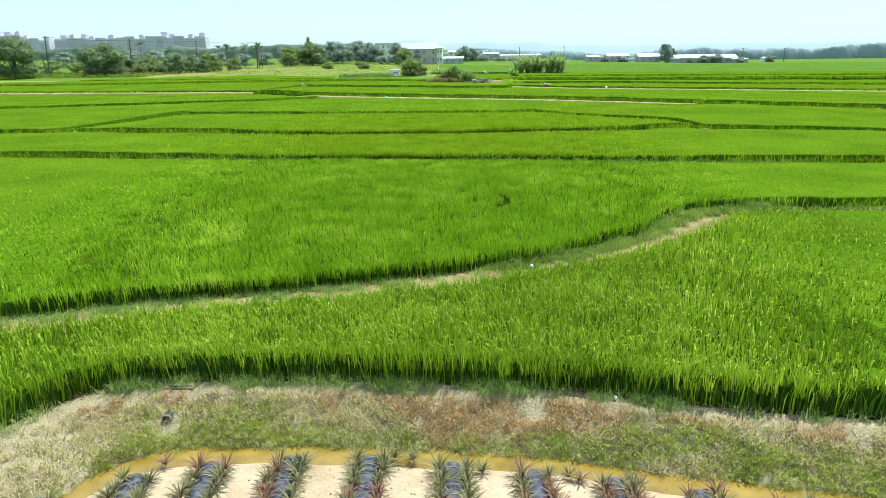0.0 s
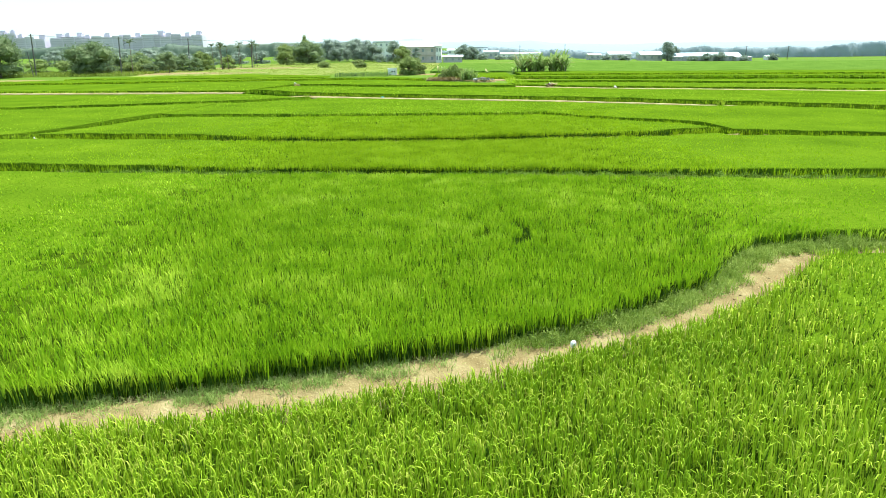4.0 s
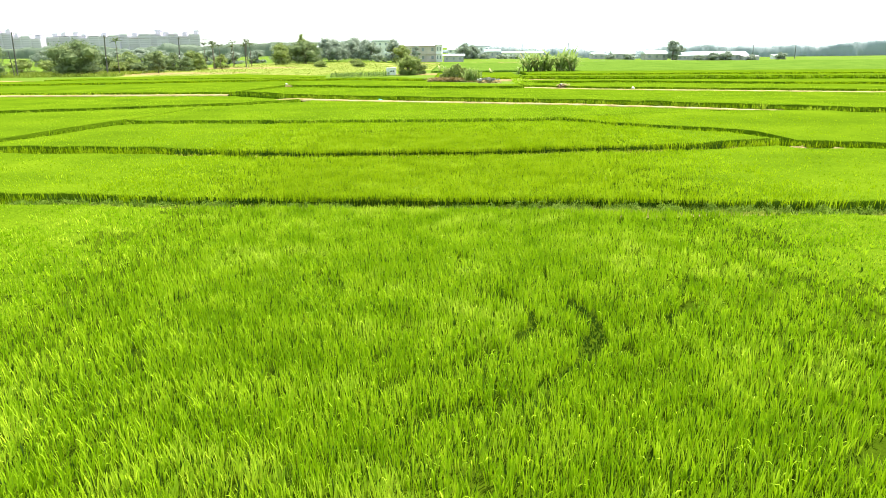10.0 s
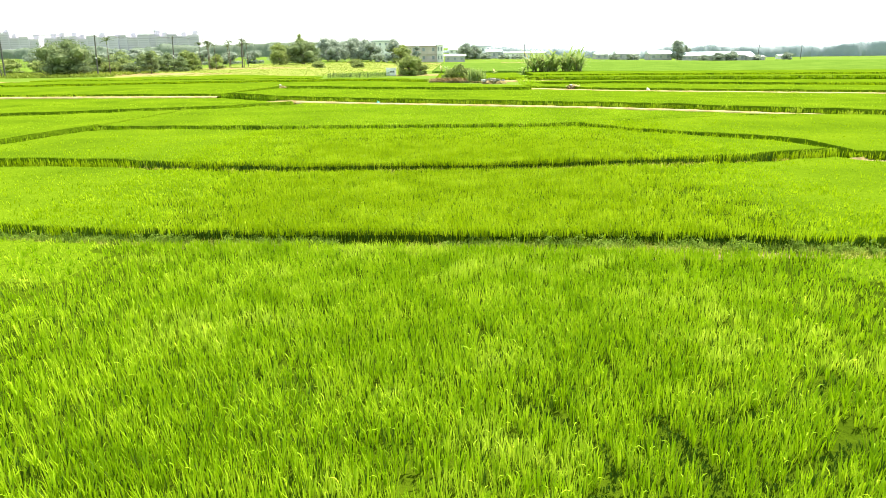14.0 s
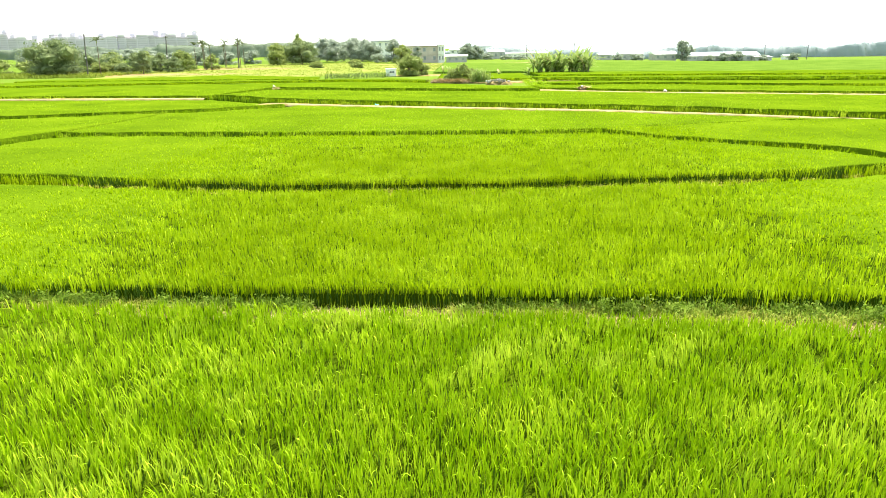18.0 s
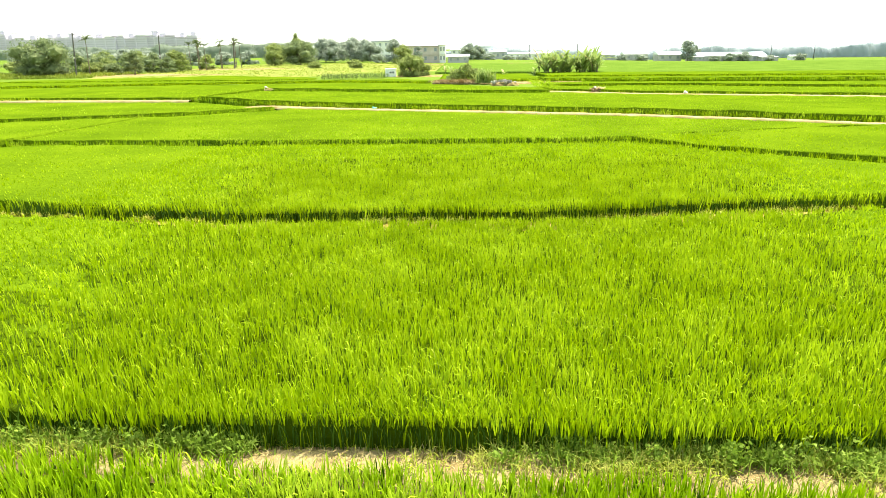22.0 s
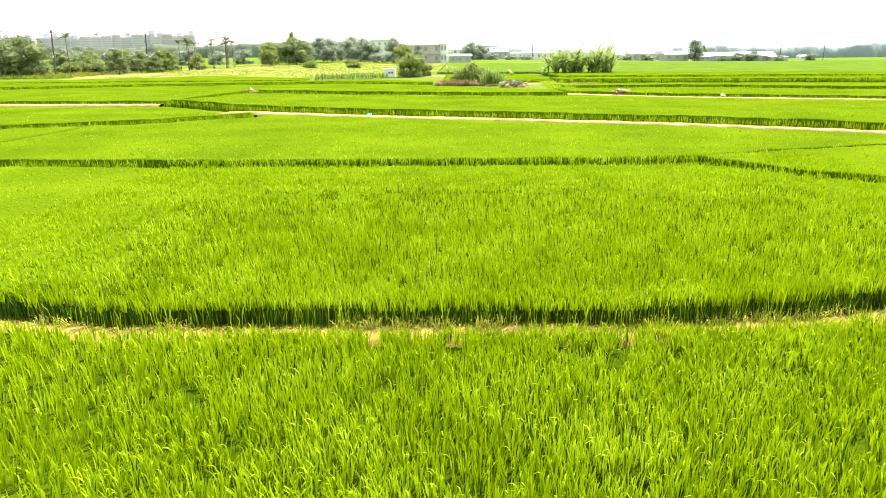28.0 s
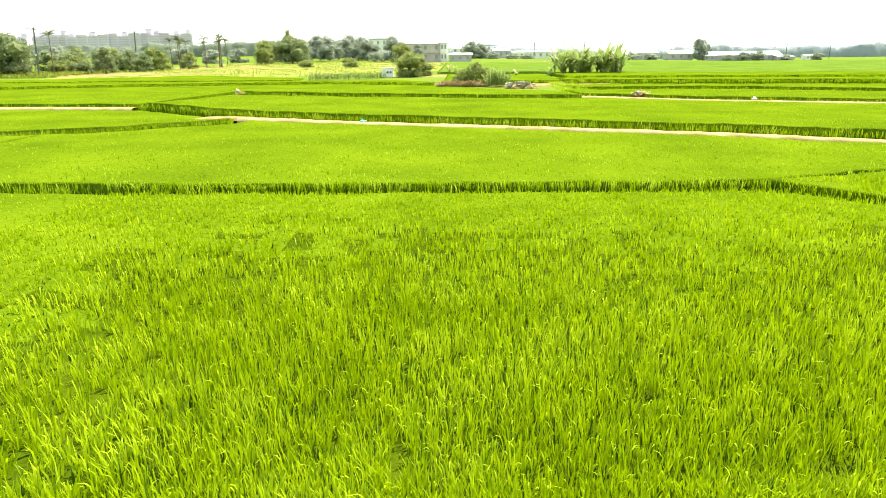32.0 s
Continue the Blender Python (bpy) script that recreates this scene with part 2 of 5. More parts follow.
def blade_arrays(p, az, lean, length, width, bend, knee=0.62):
    """Blades of three joints: p roots (N, 3); az the way they lean; lean and bend in radians at root and tip; knee: where along the blade it bends."""
    n = len(p)
    d = np.stack([np.cos(az), np.sin(az)], -1)
    turn = az + rng.uniform(0.6, 2.5, n)
    s = np.stack([np.cos(turn), np.sin(turn), np.zeros(n)], -1) * width[:, None] * 0.5
    up0 = np.concatenate([d * np.sin(lean)[:, None], np.cos(lean)[:, None]], -1)
    l2 = lean + bend
    up1 = np.concatenate([d * np.sin(l2)[:, None], np.cos(l2)[:, None]], -1)
    mid = p + up0 * (length * knee)[:, None]
    tip = mid + up1 * (length * (1 - knee))[:, None]
    v = np.stack([p - s * 0.6, p + s * 0.6, mid - s, mid + s, tip], 1).reshape(-1, 3)
    k = np.arange(n)[:, None] * 5
    return v, k + np.array([[0, 1, 3, 2]]), k + np.array([[2, 3, 4]])


def arched_arrays(p, az, lean, length, width, bend):
    """Blades whose last third bows over in a smooth arc."""
    n = len(p)
    d = np.stack([np.cos(az), np.sin(az)], -1)
    turn = az + rng.uniform(0.9, 2.2, n)
    s = np.stack([np.cos(turn), np.sin(turn), np.zeros(n)], -1) * width[:, None] * 0.5
    at, rows = p, [p - s * 0.6, p + s * 0.6]
    for share, over, wide in ((0.6, 0.0, 1.0), (0.17, 0.45, 0.9), (0.23, 1.0, 0.0)):
        a = lean + bend * over
        at = at + np.concatenate([d * np.sin(a)[:, None], np.cos(a)[:, None]], -1) * (length * share)[:, None]
        rows += [at - s * wide, at + s * wide] if wide else [at]
    v = np.stack(rows, 1).reshape(-1, 3)
    k = np.arange(n)[:, None] * 7
    return v, np.concatenate([k + np.array([[0, 1, 3, 2]]), k + np.array([[2, 3, 5, 4]])]), k + np.array([[4, 5, 6]])


def join_arrays(parts):
    vs, qs, ts, off = [], [], [], 0
    for v, q, t in parts:
        vs.append(v), qs.append(q + off), ts.append(t + off)
        off += len(v)
    return np.concatenate(vs), np.concatenate(qs), np.concatenate(ts)


def lattice_noise(x, y, scale, seed=0):
    """Smooth value noise on arrays, about -1 to 1."""
    x, y = x / scale, y / scale
    xi, yi = np.floor(x).astype(np.int64), np.floor(y).astype(np.int64)
    fx, fy = x - xi, y - yi
    fx, fy = fx * fx * (3 - 2 * fx), fy * fy * (3 - 2 * fy)

    def h(a, b):
        v = (a * 374761393 + b * 668265263 + seed * 1442695041) & 0x7FFFFFFF
        v = ((v ^ (v >> 13)) * 1274126177) & 0x7FFFFFFF
        return ((v ^ (v >> 16)) & 0xFFFF) / 32767.5 - 1
    return (h(xi, yi) * (1 - fx) + h(xi + 1, yi) * fx) * (1 - fy) + (h(xi, yi + 1) * (1 - fx) + h(xi + 1, yi + 1) * fx) * fy


def leaf_cloud(lobes, count, size, seed, hang=0.0):
    """Small leaves gathered near the skin of uneven lobes (x, y, z, rx, ry, rz)."""
    r = np.random.default_rng(seed)
    vol = np.array([l[3] * l[4] + l[4] * l[5] for l in lobes])
    pick = r.choice(len(lobes), count, p=vol / vol.sum())
    L = np.array(lobes)[pick]
    d = r.normal(size=(count, 3))
    d /= np.linalg.norm(d, axis=1)[:, None]
    rad = 1 - np.abs(r.normal(0, 0.22, count))
    lumps = 1 + 0.22 * np.sin(d[:, 0] * 5 + pick) * np.sin(d[:, 1] * 6 + pick * 2) + 0.12 * np.sin(d[:, 2] * 9 + pick * 3)
    c = L[:, :3] + d * L[:, 3:] * (rad * lumps)[:, None]
    a = r.normal(size=(count, 3)) + d * 0.6
    a /= np.linalg.norm(a, axis=1)[:, None]
    u = np.cross(a, r.normal(size=(count, 3)))
    u /= np.linalg.norm(u, axis=1)[:, None]
    w = np.cross(a, u)
    s = size * r.uniform(0.6, 1.35, count)[:, None]
    v = np.stack([c - u * s, c + w * s * 0.55, c + u * s, c - w * s * 0.55], 1).reshape(-1, 3)
    return v, np.arange(count * 4).reshape(-1, 4)


def line_y(pts, x):
    xs, ys = zip(*pts)
    return np.interp(x, xs, ys)


def dist_to_line(pts, x, y):
    """Distance from points to a polyline in plan."""
    best = np.full(np.shape(x), 1e9)
    for (ax, ay), (bx, by) in zip(pts[:-1], pts[1:]):
        dx, dy = bx - ax, by - ay
        t = np.clip(((x - ax) * dx + (y - ay) * dy) / (dx * dx + dy * dy), 0, 1)
        best = np.minimum(best, np.hypot(x - ax - t * dx, y - ay - t * dy))
    return best


def grid_mesh(name, X, Y, Z, mat, smooth=True):
    a, b = X.shape
    v = np.stack([X, Y, Z], -1).reshape(-1, 3)
    i = np.arange(a * b).reshape(a, b)
    q = np.stack([i[:-1, :-1], i[1:, :-1], i[1:, 1:], i[:-1, 1:]], -1).reshape(-1, 4)
    return mesh_arrays(name, v, q, None, mat, smooth)


# ---------------------------------------------------------------- plan of the fields
FRONT = [(-60, -32), (-24, -4), (-16, 2.5), (-12, 5.5), (-10, 8.2), (-8.8, 10.4), (-8.2, 11.4), (-7.4, 12.15), (-6.2, 12.4), (-2.4, 12.45), (0.1, 12.3), (2.6, 12.1), (4.8, 11.55), (7, 11.15), (8.7, 10.95), (14, 10.6), (24, 10), (60, 8.5)]
DIKE1_NEAR = [(-60, -1), (-30, 9), (-14, 14), (-9.3, 15.7), (-7.4, 16.4), (-5, 16.9), (-2.7, 17.5), (-0.1, 18.25), (2.8, 19.75), (5.2, 20.9), (8.5, 23.4), (10.6, 25.7), (11.8, 27.0), (15.5, 27.3), (24, 27.0), (60, 26)]
DIKE1_FAR = [(-60, 0.2), (-30, 10.2), (-14, 15.2), (-10, 16.75), (-7.8, 17.3), (-5.4, 17.9), (-2.9, 18.7), (-0.1, 19.65), (2.9, 20.95), (4.7, 22.0), (7.4, 24.2), (9.0, 26.5), (10.2, 27.8), (12.5, 28.4), (16, 28.3), (24, 28), (60, 27)]
DIKE2_NEAR = [(-60, 46), (-29, 44.0), (-14, 42.85), (-10.7, 42.7), (-5.4, 42.4), (-2.4, 42.2), (1.4, 42), (4.6, 41.7), (12, 40.9), (23.5, 39.9), (60, 38)]
DIKE2_FAR = [(-60, 46.7), (-29, 44.6), (-14, 43.4), (-10.9, 43.15), (-5.4, 42.85), (0, 42.75), (5, 42.6), (12, 41.8), (23, 40.8), (60, 38.8)]
DIKE3_NEAR = [(-90, 61.5), (-39, 58.8), (-34, 59.0), (-24, 58.6), (-14, 57.2), (-10.8, 56.65), (-3.4, 56.75), (1.4, 56.85), (4, 57.15), (6.5, 57.7), (11, 58.2), (15, 58.6), (20.4, 60.0), (21.4, 58.6), (23.6, 57.9), (25.2, 58.2), (29, 57.4), (34, 56.2), (60, 48.2), (90, 41.2)]
DIKE3_FAR = [(-90, 62.3), (-39, 59.4), (-34, 59.6), (-24, 59.2), (-14, 57.7), (-10.8, 57.15), (-3.4, 57.3), (1.4, 57.4), (4, 57.7), (6.5, 58.25), (11, 58.75), (15, 59.15), (21.3, 61.0)]
LENS_FAR = [(-36, 60.2), (-35.5, 66), (-32.5, 77.2), (-14.5, 76.9), (-3, 76.9), (5, 77.1), (8.6, 76.9), (11, 74.9), (14, 72), (20.5, 67.7), (21.3, 62.5)]
DIAG_FAR = [(-36.6, 60.5), (-36.1, 66.3), (-33.0, 77.8)]
BAY_NEAR = [(-33, 77.8), (-14.5, 77.4), (-3, 77.4), (5, 77.6), (8.8, 77.6)]
SPLIT_NEAR = [(8.8, 77.7), (14.4, 79.4), (22, 81.2), (32, 82.6)]
SPLIT_FAR = [(8.8, 77.9), (14.4, 79.9), (22, 81.8), (32, 83.0)]
G_NEAR = [(8.8, 77.7), (14, 72.6), (20.5, 68.4), (21.8, 66.5), (22.3, 61.3), (27, 59.6), (34, 57.6), (60, 49.7), (90, 42.7)]
PATHM_NEAR = [(-22.5, 105.8), (-11.4, 101.6), (-0.4, 98.1), (10.3, 94.4), (20.4, 90), (32, 83.2), (45, 76.4), (60, 70), (90, 60)]
PATHM_FAR = [(-22.5, 107.2), (-11.4, 102.7), (-0.4, 99.2), (10.3, 95.5), (20.4, 91.1), (32, 84.4), (45, 77.6), (60, 71.2), (90, 61.2)]
LEFTD_NEAR = [(-100, 78), (-59, 88.2), (-46, 91.9), (-36, 95.7), (-29, 98), (-21.4, 103.2)]
LEFTD_FAR = [(-100, 78.7), (-59, 88.9), (-46, 92.6), (-36, 96.5), (-29, 98.8), (-22.5, 104.3)]
PATHL_NEAR = [(-130, 124), (-81, 120.2), (-60, 118.9), (-36, 116.6), (-22.5, 106.4)]
PATHL_FAR = [(-130, 125.2), (-81, 121.4), (-60, 120.1), (-36.3, 117.8)]
F_NEAR = [(-36, 117.4), (-22.5, 107.3)] + PATHM_FAR[1:]
F_FAR = [(-36, 118), (-35, 126), (-32.7, 136.6), (-15.7, 130.6), (-3, 127.2), (7.5, 125.0), (10.3, 126.6), (21.4, 120.2), (36.4, 115), (60, 107), (90, 98)]
M_NEAR = [(-35.7, 119), (-35, 127), (-32.7, 137.8), (-15.7, 131.4), (-3, 128), (9.5, 125.6)]
PATHR_FAR = [(9.5, 128.6), (21.4, 121.6), (36.4, 116.4), (60, 108.4), (90, 99.4)]
L_FAR = [(-150, 146), (-75, 152.4), (-64, 156.4), (-40, 158.8), (-24, 160.6), (-7, 152.6), (1.5, 143.5), (5, 140), (9.5, 139.2)]
R1_FAR = [(9.5, 139.4), (28, 138.8), (46, 131), (90, 118)]
R2_NEAR = [(9.5, 140.6), (28, 140.2), (46, 132.4), (90, 119.4)]
R2_FAR = [(9.5, 152.4), (24.7, 153), (56, 147), (110, 134)]

# ---------------------------------------------------------------- ground
def spread(inner, step, outer):
    """Even steps inside, growing ones out to the horizon."""
    a = list(np.arange(inner[0], inner[1] + step / 2, step))
    lo, hi, k = a[0], a[-1], step
    left, right = [], []
    while lo > outer[0]:
        k *= 1.35
        lo -= k
        left.append(lo)
    k = step
    while hi < outer[1]:
        k *= 1.35
        hi += k
        right.append(hi)
    return np.array(left[::-1] + a + right)


gx, gy = spread((-16, 24), 0.5, (-4200, 4200)), spread((4, 16), 0.5, (-3000, 4600))
GX, GY = np.meshgrid(gx, gy, indexing="ij")
GZ = np.interp(GY, [60, 74, 130, 141], [-1.15, -0.55, -0.55, -0.03]) + lattice_noise(GX, GY, 7.0, 3) * 0.015
GZ -= 0.0155 * np.maximum(GY - 220, 0) * np.clip(GX / 150, 0, 1)


def ground_z(x, y):
    return float(np.interp(y, [60, 74, 130, 141], [-1.15, -0.55, -0.55, -0.03])) - 0.0155 * max(y - 220, 0) * min(max(x / 150, 0), 1)


ground = tagged(new("ground", grid_mesh("ground", GX, GY, GZ, PLAIN)), "flat green farmland reaching to the horizon", "ground", kind="structure")

# near bank above the ditch, with a flat crusted top and a grassy slope
su = np.concatenate([np.arange(-59, -15.5, 0.5), np.linspace(-15.5, 23.5, 340), np.arange(24, 59, 0.5)])
sv = np.linspace(-0.25, 1.75, 26)
base_y = line_y(FRONT, su)
slope = np.gradient(base_y, su)
nx, ny = slope / np.hypot(slope, 1), -1 / np.hypot(slope, 1)
wide = np.interp(su, [-9, -7, -5, 8], [1.35, 1.25, 1.0, 1.0])
BX = su[:, None] + nx[:, None] * sv[None] * np.where(sv[None] > 0, wide[:, None], 1)
BY = base_y[:, None] + ny[:, None] * sv[None] * np.where(sv[None] > 0, wide[:, None], 1)
prof = np.interp(sv, [-0.25, -0.12, 0.0, 0.4, 0.8, 1.45, 1.6, 1.75], [-0.1, 0.02, 0.07, 0.05, -0.15, -0.5, -0.62, -0.85])


def bank_relief(x, y, v):
    return lattice_noise(x, y, 0.3, 5) * (0.02 + 0.035 * (v > 0.3)) + lattice_noise(x, y, 1.3, 6) * 0.06 * (v > 0.3)


BZ = prof[None] + bank_relief(BX, BY, sv[None])
bank = tagged(new("field_bank", grid_mesh("field_bank", BX, BY, BZ, CRUST)), "earth bank with a crusted grey top and dry grass slope", "bank", kind="structure")


def bank_point(u, v):
    """Place on the bank: u along x, v from 0 at the rice to 1.6 at the water."""
    y = np.interp(u, su, base_y)
    k = np.where(v > 0, np.interp(u, su, wide), 1)
    x, y = u + np.interp(u, su, nx) * v * k, y + np.interp(u, su, ny) * v * k
    return np.stack([x, y, np.interp(v, sv, prof) + bank_relief(x, y, v) - 0.01], -1)


# ditch water and the pale bed soil beyond
water_mat, wnodes, wlinks = material("muddy_water")
wp = wnodes["Principled BSDF"]
wp.inputs["Base Color"].default_value = (0.33, 0.22, 0.07, 1)
wp.inputs["Roughness"].default_value = 0.12
wnoise = wnodes.new("ShaderNodeTexNoise")
wnoise.inputs["Scale"].default_value = 1.7
wramp = ramp_node(wnodes, [(0.3, (0.17, 0.105, 0.016)), (0.7, (0.28, 0.185, 0.04))])
wgeo = wnodes.new("ShaderNodeNewGeometry")
wlinks.new(wgeo.outputs["Position"], wnoise.inputs["Vector"])
wlinks.new(wnoise.outputs["Fac"], wramp.inputs["Fac"])
wlinks.new(wramp.outputs["Color"], wp.inputs["Base Color"])
wx, wv = np.linspace(-58, 58, 240), np.linspace(0, 1, 8)
WX = np.repeat(wx[:, None], 8, 1)
WY = line_y(FRONT, WX) - 1.0 - np.interp(WX, [-20, -8, 0], [9, 7, 4]) * wv[None]
ditch = tagged(new("ditch_water", grid_mesh("ditch_water", WX, WY, np.full_like(WX, -0.575), water_mat)),
               "still muddy ochre water in a narrow ditch", "water", kind="structure")

px = np.concatenate([np.linspace(-60, -18.2, 50), np.linspace(-18, 14, 120), np.linspace(14.4, 60, 50)])
py = np.concatenate([np.linspace(-40, -0.5, 40), np.linspace(0, 11.5, 84)])
PX, PY = np.meshgrid(px, py, indexing="ij")
pd = dist_to_line(FRONT, PX, PY)
pd = np.where(PY > line_y(FRONT, PX), 0, pd) / np.interp(PX, su, wide)
pd = pd - np.interp(PX, [-9, -4], [0.22, 0.0])
PZ = np.interp(pd, [0, 1.6, 1.95, 2.2, 2.5], [-0.9, -0.8, -0.66, -0.53, -0.49]) + lattice_noise(PX, PY, 0.3, 8) * 0.014 + lattice_noise(PX, PY, 1.1, 9) * 0.03
bed_soil = tagged(new("bed_soil", grid_mesh("bed_soil", PX, PY, PZ, BED)), "pale dry sandy soil of a pineapple plot", "soil", kind="structure")


# ---------------------------------------------------------------- dikes and paths
def dike(name, near, far, label, mat=SAND, height=0.1, x0=None, x1=None, wave=0.12, step=0.4, lift=0.0):
    x0 = x0 if x0 is not None else max(near[0][0], far[0][0])
    x1 = x1 if x1 is not None else min(near[-1][0], far[-1][0])
    u = np.arange(x0, x1, step)
    a, b = line_y(near, u) - 0.18, line_y(far, u) + 0.18
    # the near side falls to the lower paddy, the far side runs on under the stems of the next one
    w = np.array([-0.9, -0.45, 0, 0.12, 0.3, 0.5, 0.7, 0.88, 1, 1.0, 1.0])
    X = np.repeat(u[:, None], 11, 1)
    Y = a[:, None] + (b - a)[:, None] * np.clip(w, 0, 1)[None] + lattice_noise(X, w[None] * 0 + X, 1.1, 4) * wave
    Y += np.array([-0.28, -0.12, 0, 0, 0, 0, 0, 0, 0, 0.9, 1.1])[None]
    Z = np.array([-1.0, -0.2, 0.4, 0.8, 0.95, 1, 0.95, 0.75, 0.3, 0.0, -1])[None] * height + lattice_noise(X, Y, 0.45, 2) * 0.025
    Z += lift
    Z[:, 0] = Z[:, 10] = -1.1
    Z[:, 1] -= 0.15
    return tagged(new(name, grid_mesh(name, X, Y, Z, mat)), label, "path", kind="structure")


dike("field_path", DIKE1_NEAR, DIKE1_FAR, "narrow dry mud path between two rice fields", x0=-58, x1=58, height=0.12)
dike("field_path", DIKE2_NEAR, DIKE2_FAR, "weedy mud dike between two rice fields", x0=-58, x1=58, height=0.12, lift=-0.2)
dike("field_path", DIKE3_NEAR, DIKE3_FAR, "bare pale mud path along the rice", YELLOW_MUD, x0=-88, x1=21, height=0.08, lift=-0.24)
dike("field_path", PATHM_NEAR, PATHM_FAR, "long pale sandy path across the fields", SAND_PALE, x0=-22.3, x1=88, height=0.14, wave=0.2)
dike("field_path", PATHL_NEAR, PATHL_FAR, "straight pale path between far rice fields", SAND_PALE, x0=-128, x1=-36.3, height=0.14)
dike("field_path", F_FAR, PATHR_FAR, "pale sandy path between far rice fields", SAND_PALE, x0=9.6, x1=88, height=0.14)
dike("field_path", LEFTD_NEAR, LEFTD_FAR, "grown-over dike between rice fields", RICE_UNDER, x0=-99, x1=-22.5, height=0.05, lift=-0.2)
dike("field_path", LENS_FAR, BAY_NEAR, "grown-over dike between rice fields", RICE_UNDER, x0=-32.5, x1=8.6, height=0.05, lift=-0.3)


# ---------------------------------------------------------------- rice
def pass_distance(x, y):
    """How near a viewer on the middle line comes to a place, in metres."""
    return np.maximum(np.maximum(8.0, np.abs(x + 1.5) / 0.62), y - 51.0)


RIFTS = [([(-0.2, 31.65), (0.66, 30.8), (1.0, 30.06), (1.0, 29.3), (0.47, 28.3)], 0.2), ([(0.47, 28.3), (-0.43, 27.45), (-1.27, 26.94), (-2.32, 26.2)], 0.13),
         ([(2.0, 31.05), (2.25, 30.37), (2.43, 29.55), (2.3, 28.6), (1.96, 27.7)], 0.24), ([(1.96, 27.7), (1.07, 26.6), (0.45, 25.86), (-1.1, 25.25), (-1.9, 24.8)], 0.13),
         ([(2.9, 30.9), (4.2, 31.5), (5.2, 32.2), (5.9, 32.6)], 0.12), ([(3.1, 29.15), (4.0, 29.7), (5.1, 30.4)], 0.12), ([(-0.2, 32.6), (0.6, 32.4), (1.5, 32.0)], 0.11),
         ([(1.6, 49.9), (2.9, 49.95)], 0.15), ([(2.0, 48.75), (5.1, 48.9)], 0.15), ([(-2.8, 49.7), (-2.0, 49.75)], 0.13), ([(-1.8, 49.6), (-1.0, 49.4)], 0.16)]


def canopy_share(dist):
    """How high the closed leaf mass stands, as a share of the crop's height: open to the stems near by, closed to the tips far off."""
    return 0.41 + 0.4 * np.clip((dist - 9.5) / 14.0, 0, 1) + 0.1 * np.clip((dist - 24) / 14, 0, 1) + 0.045 * np.clip((dist - 36) / 16, 0, 1)


def rice_field(label, near, far, x0, x1, mat, H=0.86, droop=0.15, seed=1, drop=0.6, back=0.2, base=0.02, ripeness=0.0, sink=0.0):
    """One paddy: clumps of blades between a near and a far edge, thinner where nobody comes near, over a closed lower canopy.
    drop: how far the paddy lies below the next terrace at its far edge; back: the gap it leaves there; sink: how far its own ground lies below the dike before it."""
    far = [(x, y - back) for x, y in far]
    r = np.random.default_rng(seed)
    ob_parts, ripe = [], []
    bands = [8, 9.5, 11, 13, 15, 18, 22, 27, 36, 48, 64, 90, 130, 400]
    ylo, yhi = min(p[1] for p in near) - 1, max(p[1] for p in far) + 1
    for lo, hi in zip(bands[:-1], bands[1:]):
        d = (lo + hi) / 2 if lo < 100 else 110
        s = 0.16 * (d / 8) ** 0.52
        n = max(3, int(round(13.5 * (8 / d) ** 0.58)))
        # whole crop near by; far off only the ragged fringe along the near edge
        fringe = lo >= 90
        if d > 30:
            s, n = s * 1.35, 4
        if fringe:
            s, n = 0.36, 4
        if fringe and ylo > 185:
            break
        planted = 1.4 if d < 22 else 1.0  # rows stand wider apart than the hills in them
        loose = 0.26 if d < 11 else 0.42
        xs, ys = np.arange(x0, x1, s), np.arange(ylo, yhi, s * planted)
        X, Y = (g.ravel() for g in np.meshgrid(xs, ys))
        Y = Y + 0.3 * lattice_noise(X, Y * 0.2, 9.0, seed + 8)
        pdist = pass_distance(X, Y)
        gap = Y - line_y(near, X)
        keep = (pdist >= lo - 1) & (pdist < hi + 1) & (gap > -1) & (gap < (1.2 if fringe else 1e9))
        X, Y = X[keep], Y[keep]
        edge_more = (Y - line_y(near, X) < 0.75) | ((line_y(far, X) - Y < 0.8) & (d < 20))
        X, Y = np.concatenate([X, X[edge_more]]), np.concatenate([Y, Y[edge_more]])
        X = X + r.uniform(-loose, loose, len(X)) * s
        Y = Y + r.uniform(-loose, loose, len(Y)) * s
        pdist = pass_distance(X, Y)
        gap = Y - line_y(near, X) - lattice_noise(X, X * 0 + seed, 1.3, seed) * 0.09
        gap2 = line_y(far, X) - Y
        keep = (pdist >= lo) & (pdist < hi) & (gap > 0) & (gap2 > 0.02) & (X > x0) & (X < x1)
        if d < 22:  # failed hills leave dark holes
            keep &= (lattice_noise(X, Y, 0.42, seed + 11) < 0.72) | (gap < 0.6)
        X, Y, gap, gap2, pdist = X[keep], Y[keep], gap[keep], gap2[keep], pdist[keep]
        if not len(X):
            continue
        # narrow rifts where somebody waded through
        open_row = np.zeros(len(X), dtype=bool)
        for rift, half in RIFTS:
            open_row |= dist_to_line(rift, X, Y) < half * (1 + 0.6 * lattice_noise(X, Y, 0.4, 9))
        low = -drop * gap / (gap + gap2) - sink
        hills = len(X)
        edge = gap < 0.5 + s
        hh = H * (1 + 0.05 * lattice_noise(X, Y, 4.0, seed + 2) + 0.05 * lattice_noise(X, Y, 0.5, seed + 3) + 0.05 * r.standard_normal(hills))
        hx, hy = np.repeat(X, n), np.repeat(Y, n)
        k = len(hx)
        cr = 0.036 * (d / 8) ** 0.5
